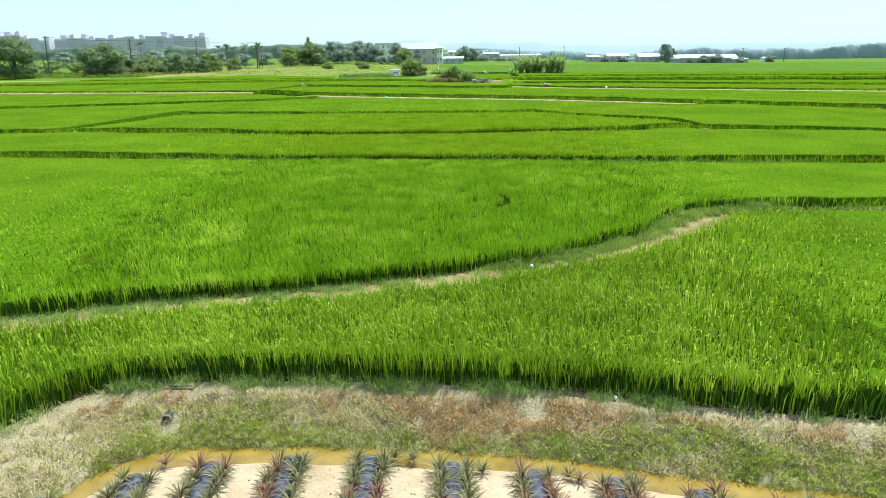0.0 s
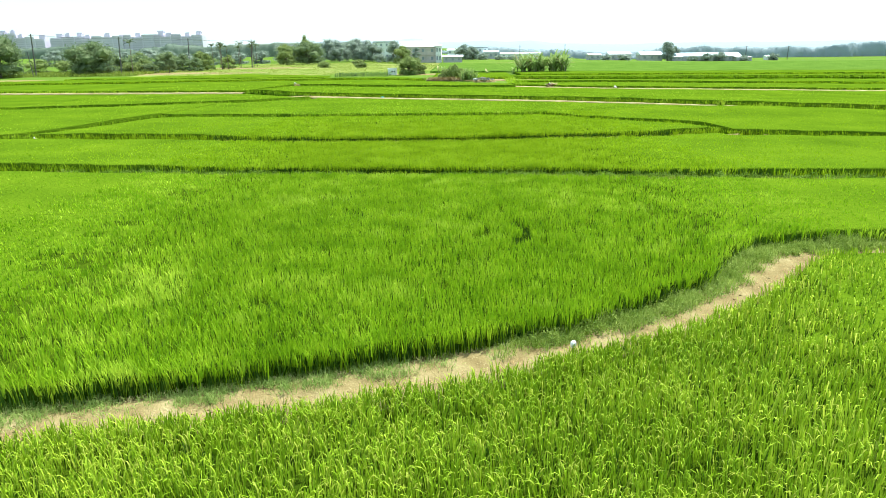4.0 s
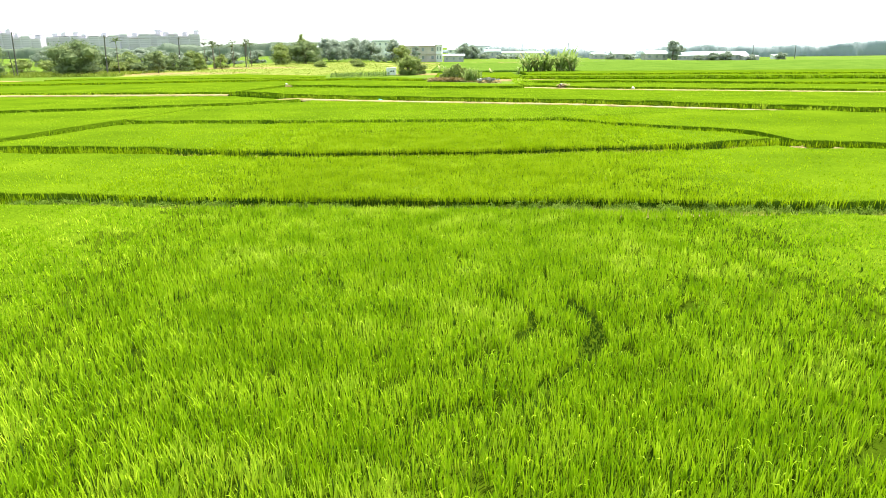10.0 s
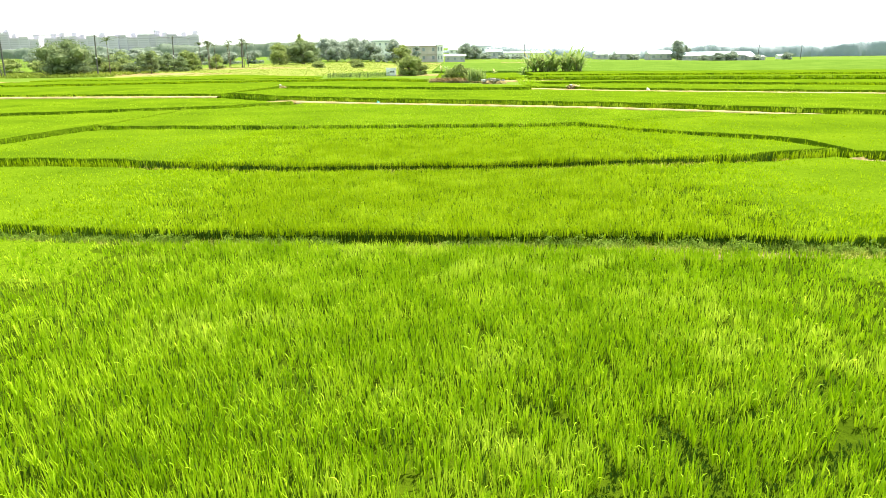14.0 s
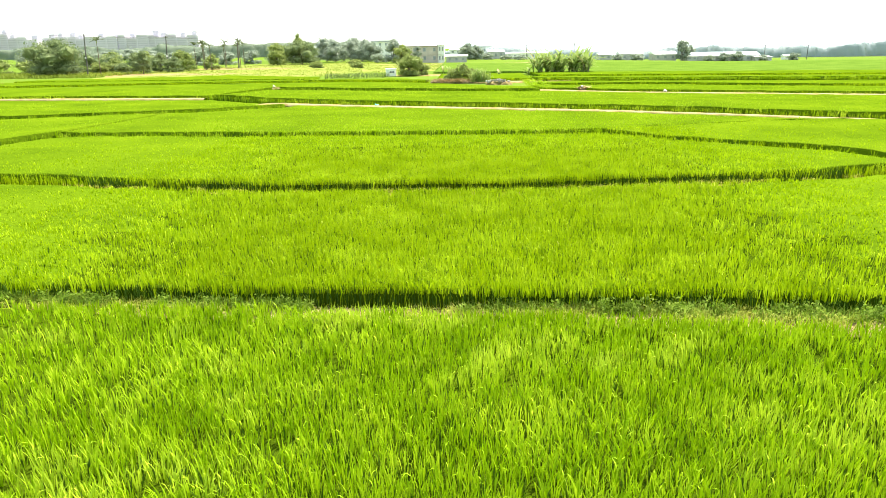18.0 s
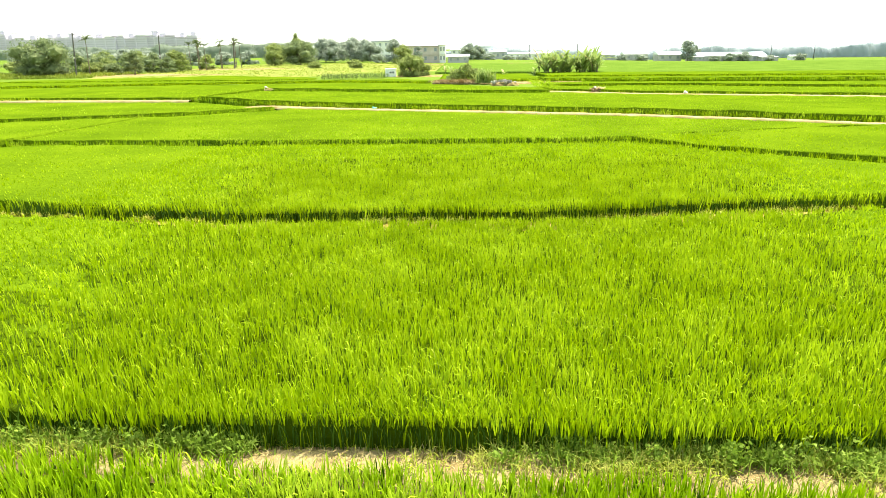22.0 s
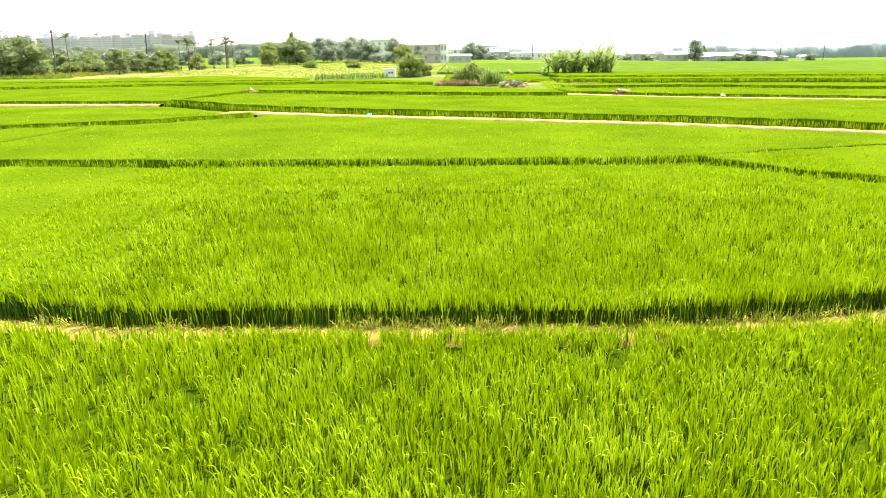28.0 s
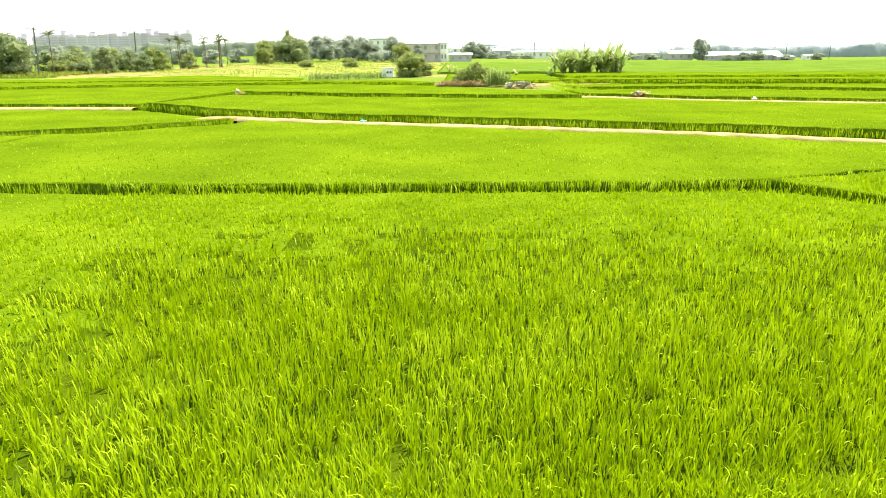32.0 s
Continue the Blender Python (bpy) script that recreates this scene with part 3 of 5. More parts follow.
        cover = canopy_share(pdist) if not fringe else 0.2 + 0 * pdist
        root = np.maximum(r.uniform(0.43, 0.56, k), np.repeat(cover, n) - 0.1) * H
        foot = np.where(np.repeat(edge, n), np.where(r.random(k) < (0.3 if d > 20 else 0.1 if sink else 0.2), base, (0.42 if d > 20 else 0.57 if sink else 0.45) * H), root)
        ox, oy = r.normal(0, cr, k), r.normal(0, cr, k)
        p = np.stack([hx + ox, hy + oy, foot + np.repeat(low, n)], -1)
        # each hill opens like a narrow fan; the crop ruffles together in the wind
        az = np.arctan2(oy, ox) + r.normal(0, 0.7, k)
        gust = lattice_noise(hx, hy, 2.6, seed + 5) + 0.5 * lattice_noise(hx, hy, 0.8, seed + 6)
        lean = 0.02 + np.minimum(np.hypot(ox, oy) / cr, 2.2) * 0.07 + np.abs(r.normal(0, 0.05, k)) + np.clip(gust, 0, 1) * 0.05
        bend = r.uniform(0.02, 0.36, k) + np.clip(gust, 0, 1) * 0.3
        soft = (r.random(k) < droop * (1 if d < 22 else 0.4)) & (np.repeat(gap, n) > 0.35)
        bend = np.where(soft, r.uniform(1.0, 2.0, k), bend)
        knee = np.where(soft, 0.82, r.uniform(0.55, 0.72, k))
        even = np.clip((d - 10) / 14, 0, 1)  # far off only the level top of the crop tells
        length = np.repeat(hh, n) * r.uniform(0.82 + 0.1 * even, 1.07 - 0.04 * even, k) - foot
        length = np.where(soft, length * 1.02, length)
        width = r.uniform(0.017, 0.027, k) * (d / 8) ** (0.36 if not fringe else 0.5)
        # some blades are darkened to paint shade between hills and in rifts
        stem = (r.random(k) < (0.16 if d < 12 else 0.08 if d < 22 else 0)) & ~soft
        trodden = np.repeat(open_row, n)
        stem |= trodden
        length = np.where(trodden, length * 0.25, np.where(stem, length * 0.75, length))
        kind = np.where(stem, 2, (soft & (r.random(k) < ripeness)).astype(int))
        bow = soft & ~stem if d < 14 else np.zeros(k, dtype=bool)
        if bow.any():
            ob_parts.append(arched_arrays(p[bow], az[bow], lean[bow], length[bow] * 1.02, width[bow] * 0.85, bend[bow]))
            ripe.append((np.tile(kind[bow], 2), kind[bow]))
        u = ~bow
        ob_parts.append(blade_arrays(p[u], az[u], lean[u], length[u], width[u], bend[u], knee[u]))
        ripe.append((kind[u], kind[u]))
    # a close stand of upright stems along the open near edge, darkened as shade
    ex = r.uniform(x0, x1, int(70 * (x1 - x0)))
    ey = line_y(near, ex) + np.abs(r.normal(0, 0.16, len(ex)))
    keep = (pass_distance(ex, ey) < 118) & (ey < line_y(far, ex)) & ((pass_distance(ex, ey) < 60) | (r.random(len(ex)) < 0.45))
    ex, ey = ex[keep], ey[keep]
    k = len(ex)
    if k:
        far_off = np.clip(pass_distance(ex, ey) / 8, 1, 12) ** 0.4
        ob_parts.append(blade_arrays(np.stack([ex, ey, np.full(k, base - sink)], -1), r.uniform(0, 6.283, k), np.abs(r.normal(0.06, 0.07, k)),
                                     H * r.uniform(0.5, 0.92, k), r.uniform(0.014, 0.024, k) * far_off, r.uniform(0.05, 0.6, k)))
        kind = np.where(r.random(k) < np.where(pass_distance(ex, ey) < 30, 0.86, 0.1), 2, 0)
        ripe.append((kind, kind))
    if not ob_parts:
        k = 400
        fx = r.uniform(x0, x1, k)
        ob_parts.append(blade_arrays(np.stack([fx, line_y(near, fx) + 0.1, np.full(k, base)], -1), r.uniform(0, 6, k), np.full(k, 0.1), np.full(k, H), np.full(k, 0.05), np.full(k, 0.3)))
        ripe.append((np.zeros(k, dtype=int), np.zeros(k, dtype=int)))
    v, q, t = join_arrays(ob_parts)
    ob = tagged(new("rice_field", mesh_arrays("rice_field", v, q, t, mat, False, EARS, np.concatenate([a for a, c in ripe] + [c for a, c in ripe]), RICE_SHADE)), label, "rice", "rice fields", "stuff")
    # closed canopy of stems and lower leaves
    nu = int(min(300, max(24, (x1 - x0) / 0.8)))
    u = np.concatenate([[x0], np.linspace(x0, x1, nu), [x1]])
    a, b = line_y(near, u), line_y(far, u)
    w = np.linspace(0, 1, 44) ** 1.6
    X = np.repeat(u[:, None], 48, 1)
    Y = np.empty_like(X)
    inset = 0.22 if ylo < 50 else 0.34
    Y[:, 2:46] = (a + inset + 0.12)[:, None] + np.maximum(b - a - inset - (0.36 if ylo < 60 else 0.24), 0.02)[:, None] * w[None]
    Y[:, 0] = Y[:, 1] = a + inset
    Y[:, 46] = Y[:, 47] = np.maximum(b - (0.2 if ylo < 60 else 0.08), a + inset + 0.16)
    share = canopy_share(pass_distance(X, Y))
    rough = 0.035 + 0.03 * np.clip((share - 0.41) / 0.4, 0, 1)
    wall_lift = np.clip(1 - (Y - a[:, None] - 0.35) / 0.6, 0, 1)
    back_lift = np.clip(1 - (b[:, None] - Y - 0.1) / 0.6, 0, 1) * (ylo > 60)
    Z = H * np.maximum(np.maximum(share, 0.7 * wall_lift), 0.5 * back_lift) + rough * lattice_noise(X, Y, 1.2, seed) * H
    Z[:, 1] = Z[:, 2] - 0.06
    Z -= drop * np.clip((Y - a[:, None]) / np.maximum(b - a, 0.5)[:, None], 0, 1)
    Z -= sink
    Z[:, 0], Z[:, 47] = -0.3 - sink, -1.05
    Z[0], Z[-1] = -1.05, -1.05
    me = grid_mesh("lower_canopy", X, Y, Z, SHADE_MASS)
    me.materials.append(HAZED_UNDER if mat is RICE_HAZED else RICE_UNDER)  # painted shade among the stems near by, the leafy top farther off
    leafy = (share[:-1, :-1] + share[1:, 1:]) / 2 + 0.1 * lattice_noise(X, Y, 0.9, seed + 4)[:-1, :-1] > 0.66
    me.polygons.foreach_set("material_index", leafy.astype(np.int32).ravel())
    part_mesh("lower_canopy", me, ob, "closed mass of stems and painted shade below the leaf tips")
    return ob


rice_field("rice paddy turning gold with drooping ears", FRONT, DIKE1_NEAR, -58, 58, RICE_GOLD, 0.92, 0.3, 1, 0.3, 0.42, ripeness=0.3)
rice_field("dense bright green rice paddy", DIKE1_FAR, DIKE2_NEAR, -58, 58, RICE_PATCHY, 0.8, 0.025, 2, 0.42, 0.25)
rice_field("lime green rice paddy with bending tips", DIKE2_FAR, DIKE3_NEAR, -62, 52, RICE_LIME, 0.85, 0.06, 3, 0.42, 0.12, ripeness=0.02, sink=0.2)
rice_field("smooth lime green rice paddy with a curved end", DIKE3_FAR, LENS_FAR, -36, 21.3, RICE_LIME, 0.85, 0.05, 4, 0.44, -0.15, ripeness=0.02, sink=0.28)
rice_field("green rice paddy beside a slanting dike", DIKE3_FAR[:2] + DIAG_FAR, LEFTD_NEAR, -88, -33, RICE_GREEN, 0.85, 0.1, 5, 0.4, 0.1, sink=0.34)
rice_field("smooth green rice paddy in the middle", BAY_NEAR + SPLIT_FAR, LEFTD_NEAR[3:] + PATHM_NEAR, -33, 32, RICE_GREEN, 0.85, 0.08, 6, 0.3, 0.5, sink=0.46)
rice_field("yellow-green rice paddy behind a dark edge", G_NEAR, SPLIT_NEAR[:3] + [(32, 81.6), (45, 74.0), (60, 67.0), (90, 56.6)], 8.8, 75, RICE_LIME, 0.85, 0.08, 7, -0.1, -0.1, sink=0.5)
rice_field("narrow green rice paddy before a sandy path", LEFTD_FAR, PATHL_NEAR, -100, -22.6, RICE_GREEN, 0.85, 0.1, 8, 0.38, 0.2, sink=0.5)
rice_field("green rice paddy beyond the sandy path", F_NEAR, F_FAR, -36, 85, RICE_GREEN, 0.95, 0.1, 9, 0.6, 0.1, sink=0.24)
rice_field("green rice paddy beyond a straight path", PATHL_FAR + M_NEAR[:1], L_FAR, -125, -36, RICE_GREEN, 0.85, 0.1, 10, 0.4, 0.1, sink=0.38)
rice_field("green rice paddy before the rubble heap", M_NEAR, L_FAR, -35.7, 9.5, RICE_GREEN, 0.85, 0.1, 11, 0.4, 0.1, sink=0.38)
rice_field("flat green rice strip far off", PATHR_FAR, R1_FAR, 9.6, 90, RICE_GREEN, 0.85, 0.1, 12, 0.3, 0.1, sink=0.38)
rice_field("flat green rice strip far off", R2_NEAR, R2_FAR, 11, 105, RICE_LIME, 0.85, 0.1, 13, 0.3, 0.1, sink=0.38)


def strip_lines(y, tilt, a, b):
    return [(a, y - tilt * a), (b, y - tilt * b)]


rice_field("flat green rice paddy behind the brush heap", [(-7, 157), (3, 156.5), (11.5, 155.5)], [(-7, 183), (11.5, 183)], -6.5, 11.5, RICE_LIME, 0.6, 0.05, 40, 0.05)
rice_field("flat green rice paddy behind the banana grove", [(-9, 199), (14, 196)], [(-9, 292), (14, 288)], -9, 14, RICE_HAZED, 0.5, 0.05, 41, 0.05)
far_y = [154.5, 169, 191, 214, 251, 290]
for k in range(5):  # level strips up to the farm sheds
    rice_field("flat green rice strip far off", strip_lines(far_y[k], 0.16, 5, 330), strip_lines(far_y[k + 1] - 1.5, 0.14, 5, 330),
               [12, 14, 14, 5, 5][k], [120, 150, 190, 230, 280][k], [RICE_GREEN, RICE_LIME, RICE_HAZED, RICE_HAZED, RICE_HAZED][k], [0.85, 0.8, 0.5, 0.4, 0.4][k], 0.05, 20 + k, [0.35, 0.25, 0.05, 0.0, 0.0][k])
rice_field("green rice strip before the weedy ground", [(-150, 147.5), (-75, 153.6), (-64, 157.6), (-40, 160), (-24, 161.6), (-8, 154)],
           [(-150, 158), (-87, 170), (-55, 168.5), (-30, 167.6), (-14, 168), (-8, 160)], -140, -8, RICE_LIME, 0.8, 0.05, 30, 0.15, sink=0.36)
rice_field("green rice strip before the weedy ground", [(-100, 169.8), (-87, 171), (-55, 169.4), (-33, 169)],
           [(-100, 178), (-60, 196), (-33, 178)], -98, -33.5, RICE_GREEN, 0.8, 0.05, 31, 0.1, sink=0.36)

# ---------------------------------------------------------------- weeds and grass
def tuft_arrays(x, y, z, n, length, width, spreadr=0.06, lean=0.35, bend=0.6):
    k = len(x) * n
    p = np.stack([np.repeat(x, n) + rng.normal(0, spreadr, k), np.repeat(y, n) + rng.normal(0, spreadr, k), np.repeat(z, n)], -1)
    return blade_arrays(p, rng.uniform(0, 6.283, k), np.abs(rng.normal(lean, 0.25, k)), rng.uniform(0.5, 1.1, k) * length,
                        rng.uniform(0.6, 1.2, k) * width, rng.uniform(0.2, bend + 0.6, k))


def stuff(name, arrays, mat, label, category):
    v, q, t = arrays
    return tagged(new(name, mesh_arrays(name, v, q, t, mat)), label, category, kind="stuff")


def bank_patch(u, v, seed):
    return lattice_noise(u, v * 2.0, 1.6, seed) + 0.4 * lattice_noise(u, v * 2, 0.5, seed + 1)


# slope grass: straw, rusty and green in matted patches
bu, bv = rng.uniform(-12, 16, 7600), 0.4 + 1.22 * rng.random(7600) ** 0.9
rust = 0.35 * lattice_noise(bu, bv, 2.3, 41) + 0.9 * np.exp(-((bu - 0.6) / 3.2) ** 2) - 0.9 * (bv - 0.6) + 0.4 * lattice_noise(bu, bv, 0.6, 46)
green = bank_patch(bu, bv, 43) * 0.9 + (bv - 0.92) * 1.3 + 0.25 * np.clip((bu - 4) / 4, 0, 1) - 0.5 * np.clip((-4.5 - bu) / 2.0, 0, 1)
pick = green + 0.5 * rng.standard_normal(len(bu)) * 0.6
bare = (lattice_noise(bu, bv, 0.9, 47) + 0.8 * (0.55 - bv)) > 0.62 + 0.3 * (bu < -7)
for name, mask, mat, label, tall in (
        ("dry_grass", (pick < 0.32) & (rust < 0.2) & ~bare, STRAW, "pale dead grass lying matted on the bank", 0.19),
        ("rusty_grass", (pick < 0.32) & (rust >= 0.2) & ~bare, RUST, "reddish brown dead grass matted on the bank", 0.2),
        ("bank_grass", (pick >= 0.32) & ~bare, GRASS, "short green grass growing in patches on the bank", 0.2)):
    bp_ = bank_point(bu[mask], bv[mask])
    bp_ = bp_[np.hypot(bp_[:, 0] + 5.84, bp_[:, 1] - 11.25) > 0.3]
    stuff(name, tuft_arrays(bp_[:, 0], bp_[:, 1], bp_[:, 2], 9, tall, 0.013, 0.04, 0.7, 0.8), mat, label, "grass")
# dead stalks mixed through the green
bp_ = bank_point(rng.uniform(-13, 18, 1500), rng.uniform(0.5, 1.6, 1500))
stuff("dead_stalks", tuft_arrays(bp_[:, 0], bp_[:, 1], bp_[:, 2], 5, 0.26, 0.012, 0.03, 0.8, 0.5), STRAW, "dead grass stalks among the green", "grass")
tu = rng.uniform(-13, 18, 85)
tu = np.concatenate([tu, rng.normal(-4.2, 0.25, 8), rng.normal(-1.2, 0.2, 6), rng.normal(1.1, 0.25, 8), rng.normal(4.3, 0.3, 10), rng.normal(-7.0, 0.3, 10)])
tp = bank_point(tu, rng.uniform(-0.05, 0.3, len(tu)))
stuff("grass_tufts", tuft_arrays(tp[:, 0], tp[:, 1], tp[:, 2], 45, 0.36, 0.013, 0.12, 0.45, 0.6), WEED, "green tufts on top of the bank", "grass")


def along(near, far, x0, x1, count, lo=0.0, hi=1.0):
    x = rng.uniform(x0, x1, count)
    w = rng.uniform(lo, hi, count)
    return x, line_y(near, x) * (1 - w) + line_y(far, x) * w


# first dike: sparse tufts, then thick weeds where it bends
x, y = along(DIKE1_NEAR, DIKE1_FAR, -16, 8, 560, 0.5, 1.2)
keep = lattice_noise(x, y, 1.1, 51) > -0.25 - 0.9 * (rng.random(560) < 0.2)
stuff("path_weeds", tuft_arrays(x[keep], y[keep], np.full(keep.sum(), 0.06), 30, 0.3, 0.015, 0.11, 0.6, 0.8), WEED, "low green weeds on the mud path", "weeds")
x, y = along(DIKE1_NEAR, DIKE1_FAR, 12, 45, 520, 0.2, 1.5)
stuff("tall_weeds", tuft_arrays(x, y, np.full(520, 0.03), 20, 0.5, 0.03, 0.14, 0.45, 0.7), WEED_DARK, "thick grey-green weeds along the dike", "weeds")
x, y = along(DIKE1_NEAR, DIKE1_FAR, -16, 12, 700, -0.05, 0.95)
stuff("path_straw", tuft_arrays(x, y, np.full(700, 0.08), 6, 0.16, 0.009, 0.1, 1.1, 0.4), STRAW, "bits of dead straw on the mud path", "straw")
# second dike, mostly overgrown
x, y = along(DIKE2_NEAR, DIKE2_FAR, -26, 26, 1900, 0.1, 1.2)
keep = (lattice_noise(x, y, 2.2, 53) > -0.3) & ~((x > -5.5) & (x < -0.5) & (rng.random(1900) < 0.75))
stuff("dike_weeds", tuft_arrays(x[keep], y[keep], np.full(keep.sum(), -0.14), 18, 0.4, 0.018, 0.1, 0.6, 0.8), GRASS, "green weeds over the dike", "weeds")
x, y = along(DIKE2_NEAR, DIKE2_FAR, -24, 24, 700, 0.2, 1.0)
stuff("dike_straw", tuft_arrays(x, y, np.full(700, -0.1), 7, 0.2, 0.01, 0.1, 1.0, 0.5), STRAW, "dead straw at the foot of the rice", "straw")
x, y = along(DIKE2_NEAR, DIKE2_FAR, -24, 24, 900, 0.55, 1.1)
keep = ((x < -5.6) | (x > -1.9)) & (lattice_noise(x, y, 1.7, 54) > -0.35)
stuff("dike_weeds", tuft_arrays(x[keep], y[keep], np.full(keep.sum(), -0.14), 14, 0.5, 0.022, 0.12, 0.45, 0.9), WEED_GREEN, "rank leafy weeds at the foot of the rice", "weeds")
heap = [(a, c, -0.1 + rng.uniform(0.06, 0.3), rng.uniform(0.12, 0.26), rng.uniform(0.1, 0.2), rng.uniform(0.1, 0.26)) for a, c in zip(x[keep][:260], y[keep][:260])]
v, q = leaf_cloud(heap, 15000, 0.04, 96)
tagged(new("dike_weeds", mesh_arrays("dike_weeds", v, q, None, WEED_GREEN)), "broad-leaved green weeds along the dike", "weeds", kind="stuff")
# third dike: yellowed leaves at the foot of the rice
x = rng.uniform(-22, 20, 520)
x = x[lattice_noise(x, x * 0, 0.8, 61) > -0.3]
y = line_y(DIKE3_FAR, x) + rng.uniform(-0.07, 0.1, len(x))
stuff("fallen_leaves", tuft_arrays(x, y, np.full(len(x), -0.19), 6, 0.36, 0.022, 0.06, 0.4, 1.0), YELLOWED, "yellowing leaves at the foot of the rice", "leaves")
# yellowed leaves at the foot of the other stands
for near_line, x0, x1, count in ((DIKE1_FAR, -18, 6, 420), (DIKE2_FAR, -22, 22, 620), (FRONT, -12, 18, 420)):
    x = rng.uniform(x0, x1, count)
    y = line_y(near_line, x) + rng.uniform(-0.12, 0.12, count)
    stuff("fallen_leaves", tuft_arrays(x, y, np.full(count, -0.17 if near_line is DIKE2_FAR else 0.03), 5, 0.26, 0.017, 0.1, 0.75, 1.0), STRAW if near_line is not DIKE2_FAR else EARS, "yellowing leaves at the foot of the rice", "leaves")

# low grass on the third dike and on the far side of the first
x, y = along(DIKE3_NEAR, DIKE3_FAR, -26, 21, 170, -0.5, 0.3)
keep = lattice_noise(x, y, 1.6, 57) > 0.0
stuff("dike_weeds", tuft_arrays(x[keep], y[keep], np.full(keep.sum(), -0.2), 12, 0.2, 0.016, 0.1, 0.5, 0.7), GRASS, "green weeds over the dike", "weeds")
x, y = along(DIKE1_NEAR, DIKE1_FAR, 1.0, 14, 360, 0.55, 1.4)
stuff("tall_weeds", tuft_arrays(x, y, np.full(360, 0.03), 16, 0.42, 0.016, 0.12, 0.5, 0.7), WEED_DARK, "thick grey-green weeds along the dike", "weeds")

# ---------------------------------------------------------------- pineapple plot
FILM = plain_material("black_film", (0.085, 0.08, 0.105), 0.18, 0.0, 0.6, 7.0)
DAMP = earth_material("damp_concrete", [(0.2, (0.13, 0.12, 0.10)), (0.8, (0.24, 0.23, 0.2))], 2.0, 20.0)
WOOD = earth_material("old_wood", [(0.2, (0.09, 0.06, 0.04)), (0.8, (0.2, 0.14, 0.09))], 3.0, 30.0)
WHITE = plain_material("white_plastic", (0.78, 0.78, 0.76), 0.45)
BLACK = plain_material("black_plastic", (0.03, 0.03, 0.03), 0.5)
TEAL = plain_material("teal_plastic", (0.1, 0.5, 0.45), 0.4)


def rosette(n, length, width, seed):
    """Stiff curved leaves round a heart, each folded along its middle."""
    r = np.random.default_rng(seed)
    vs, qs, ts = [], [], []
    for k in range(n):
        az, up = k * 2.4 + r.normal(0, 0.15), 1.45 - 0.85 * (1 - k / n) + r.normal(0, 0.08)
        ln, w = length * (0.65 + 0.45 * math.sin(math.pi * (0.2 + 0.7 * k / n))) * r.uniform(0.85, 1.1), width * r.uniform(0.85, 1.1)
        d, sd = np.array([math.cos(az), math.sin(az)]), np.array([-math.sin(az), math.cos(az), 0])
        base = len(vs)
        pos, ang = np.array([d[0] * 0.02, d[1] * 0.02, 0.03]), up
        for j, (frac, wd) in enumerate(((0, 0.8), (0.3, 1.0), (0.7, 0.7))):
            dirv = np.array([d[0] * math.cos(ang), d[1] * math.cos(ang), math.sin(ang)])
            if j:
                pos = pos + dirv * ln * (0.3 if j == 1 else 0.4)
            ang -= r.uniform(0.1, 0.35)
            lift = np.array([0, 0, w * 0.25])
            vs += [pos - sd * w * wd / 2 + lift, pos, pos + sd * w * wd / 2 + lift]
        pos = pos + np.array([d[0] * math.cos(ang), d[1] * math.cos(ang), math.sin(ang)]) * ln * 0.3
        vs.append(pos)
        for j in (0, 3):
            b = base + j
            qs += [(b, b + 1, b + 4, b + 3), (b + 1, b + 2, b + 5, b + 4)]
        ts += [(base + 6, base + 7, base + 9), (base + 7, base + 8, base + 9)]
    return np.array(vs), np.array(qs), np.array(ts)


pine_green = [mesh_arrays("pineapple_plant", *rosette(30, 0.44, 0.04, 60 + k), PINE) for k in range(4)]
pine_red = [mesh_arrays("pineapple_plant", *rosette(28, 0.42, 0.038, 70 + k), PINE_RED) for k in range(3)]
bed_x = [-7.15, -5.72, -4.42, -2.94, -1.42, 0.2, 1.7, 3.18, 4.62, 6.1]
bed_end = [9.0, 9.7, 10.1, 10.3, 10.35, 10.15, 9.95, 9.72, 9.4, 9.0]


def bed_height(x, y):
    return -0.47


for bx, by in zip(bed_x, bed_end):
    n = 30
    u, w = np.linspace(by + 0.05, 5.2, n), np.linspace(-0.27, 0.27, 9)
    U, W = np.meshgrid(u, w, indexing="ij")
    FX = bx + (by - U) * 0.03 + W + lattice_noise(U, W + bx, 0.4, 3) * 0.03
    FZ = bed_height(bx, by) + 0.06 * (1 - (W / 0.27) ** 2) + lattice_noise(FX, U, 0.12, 7) * 0.012 - 0.05 * (np.abs(W) > 0.26)
    tagged(new("plastic_mulch", grid_mesh("plastic_mulch", FX, U, FZ, FILM)), "crumpled dark grey plastic film laid over a planting bed", "plastic film", "mulch strips")
    for side in (-1, 1):
        y = by - rng.uniform(0.0, 0.15)
        while y > 5.4:
            red = rng.random() < (0.6 if side * bx > 0.5 else 0.25)
            me = pine_red[rng.integers(3)] if red else pine_green[rng.integers(4)]
            ob = new("pineapple_plant", me)
            sc = rng.uniform(0.6, 0.82)
            ob.matrix_world = pose(bx + (by - y) * 0.03 + side * 0.25 + rng.normal(0, 0.02), y, bed_height(bx, y) + 0.0, rng.normal(0, 5), rng.normal(0, 5), rng.uniform(0, 360)) @ Matrix.Diagonal((sc, sc, sc, 1))
            tagged(ob, "young pineapple plant with reddish spiky leaves" if red else "young pineapple plant with grey-green spiky leaves", "pineapple", "pineapple plants")
            y -= rng.uniform(0.24, 0.33)
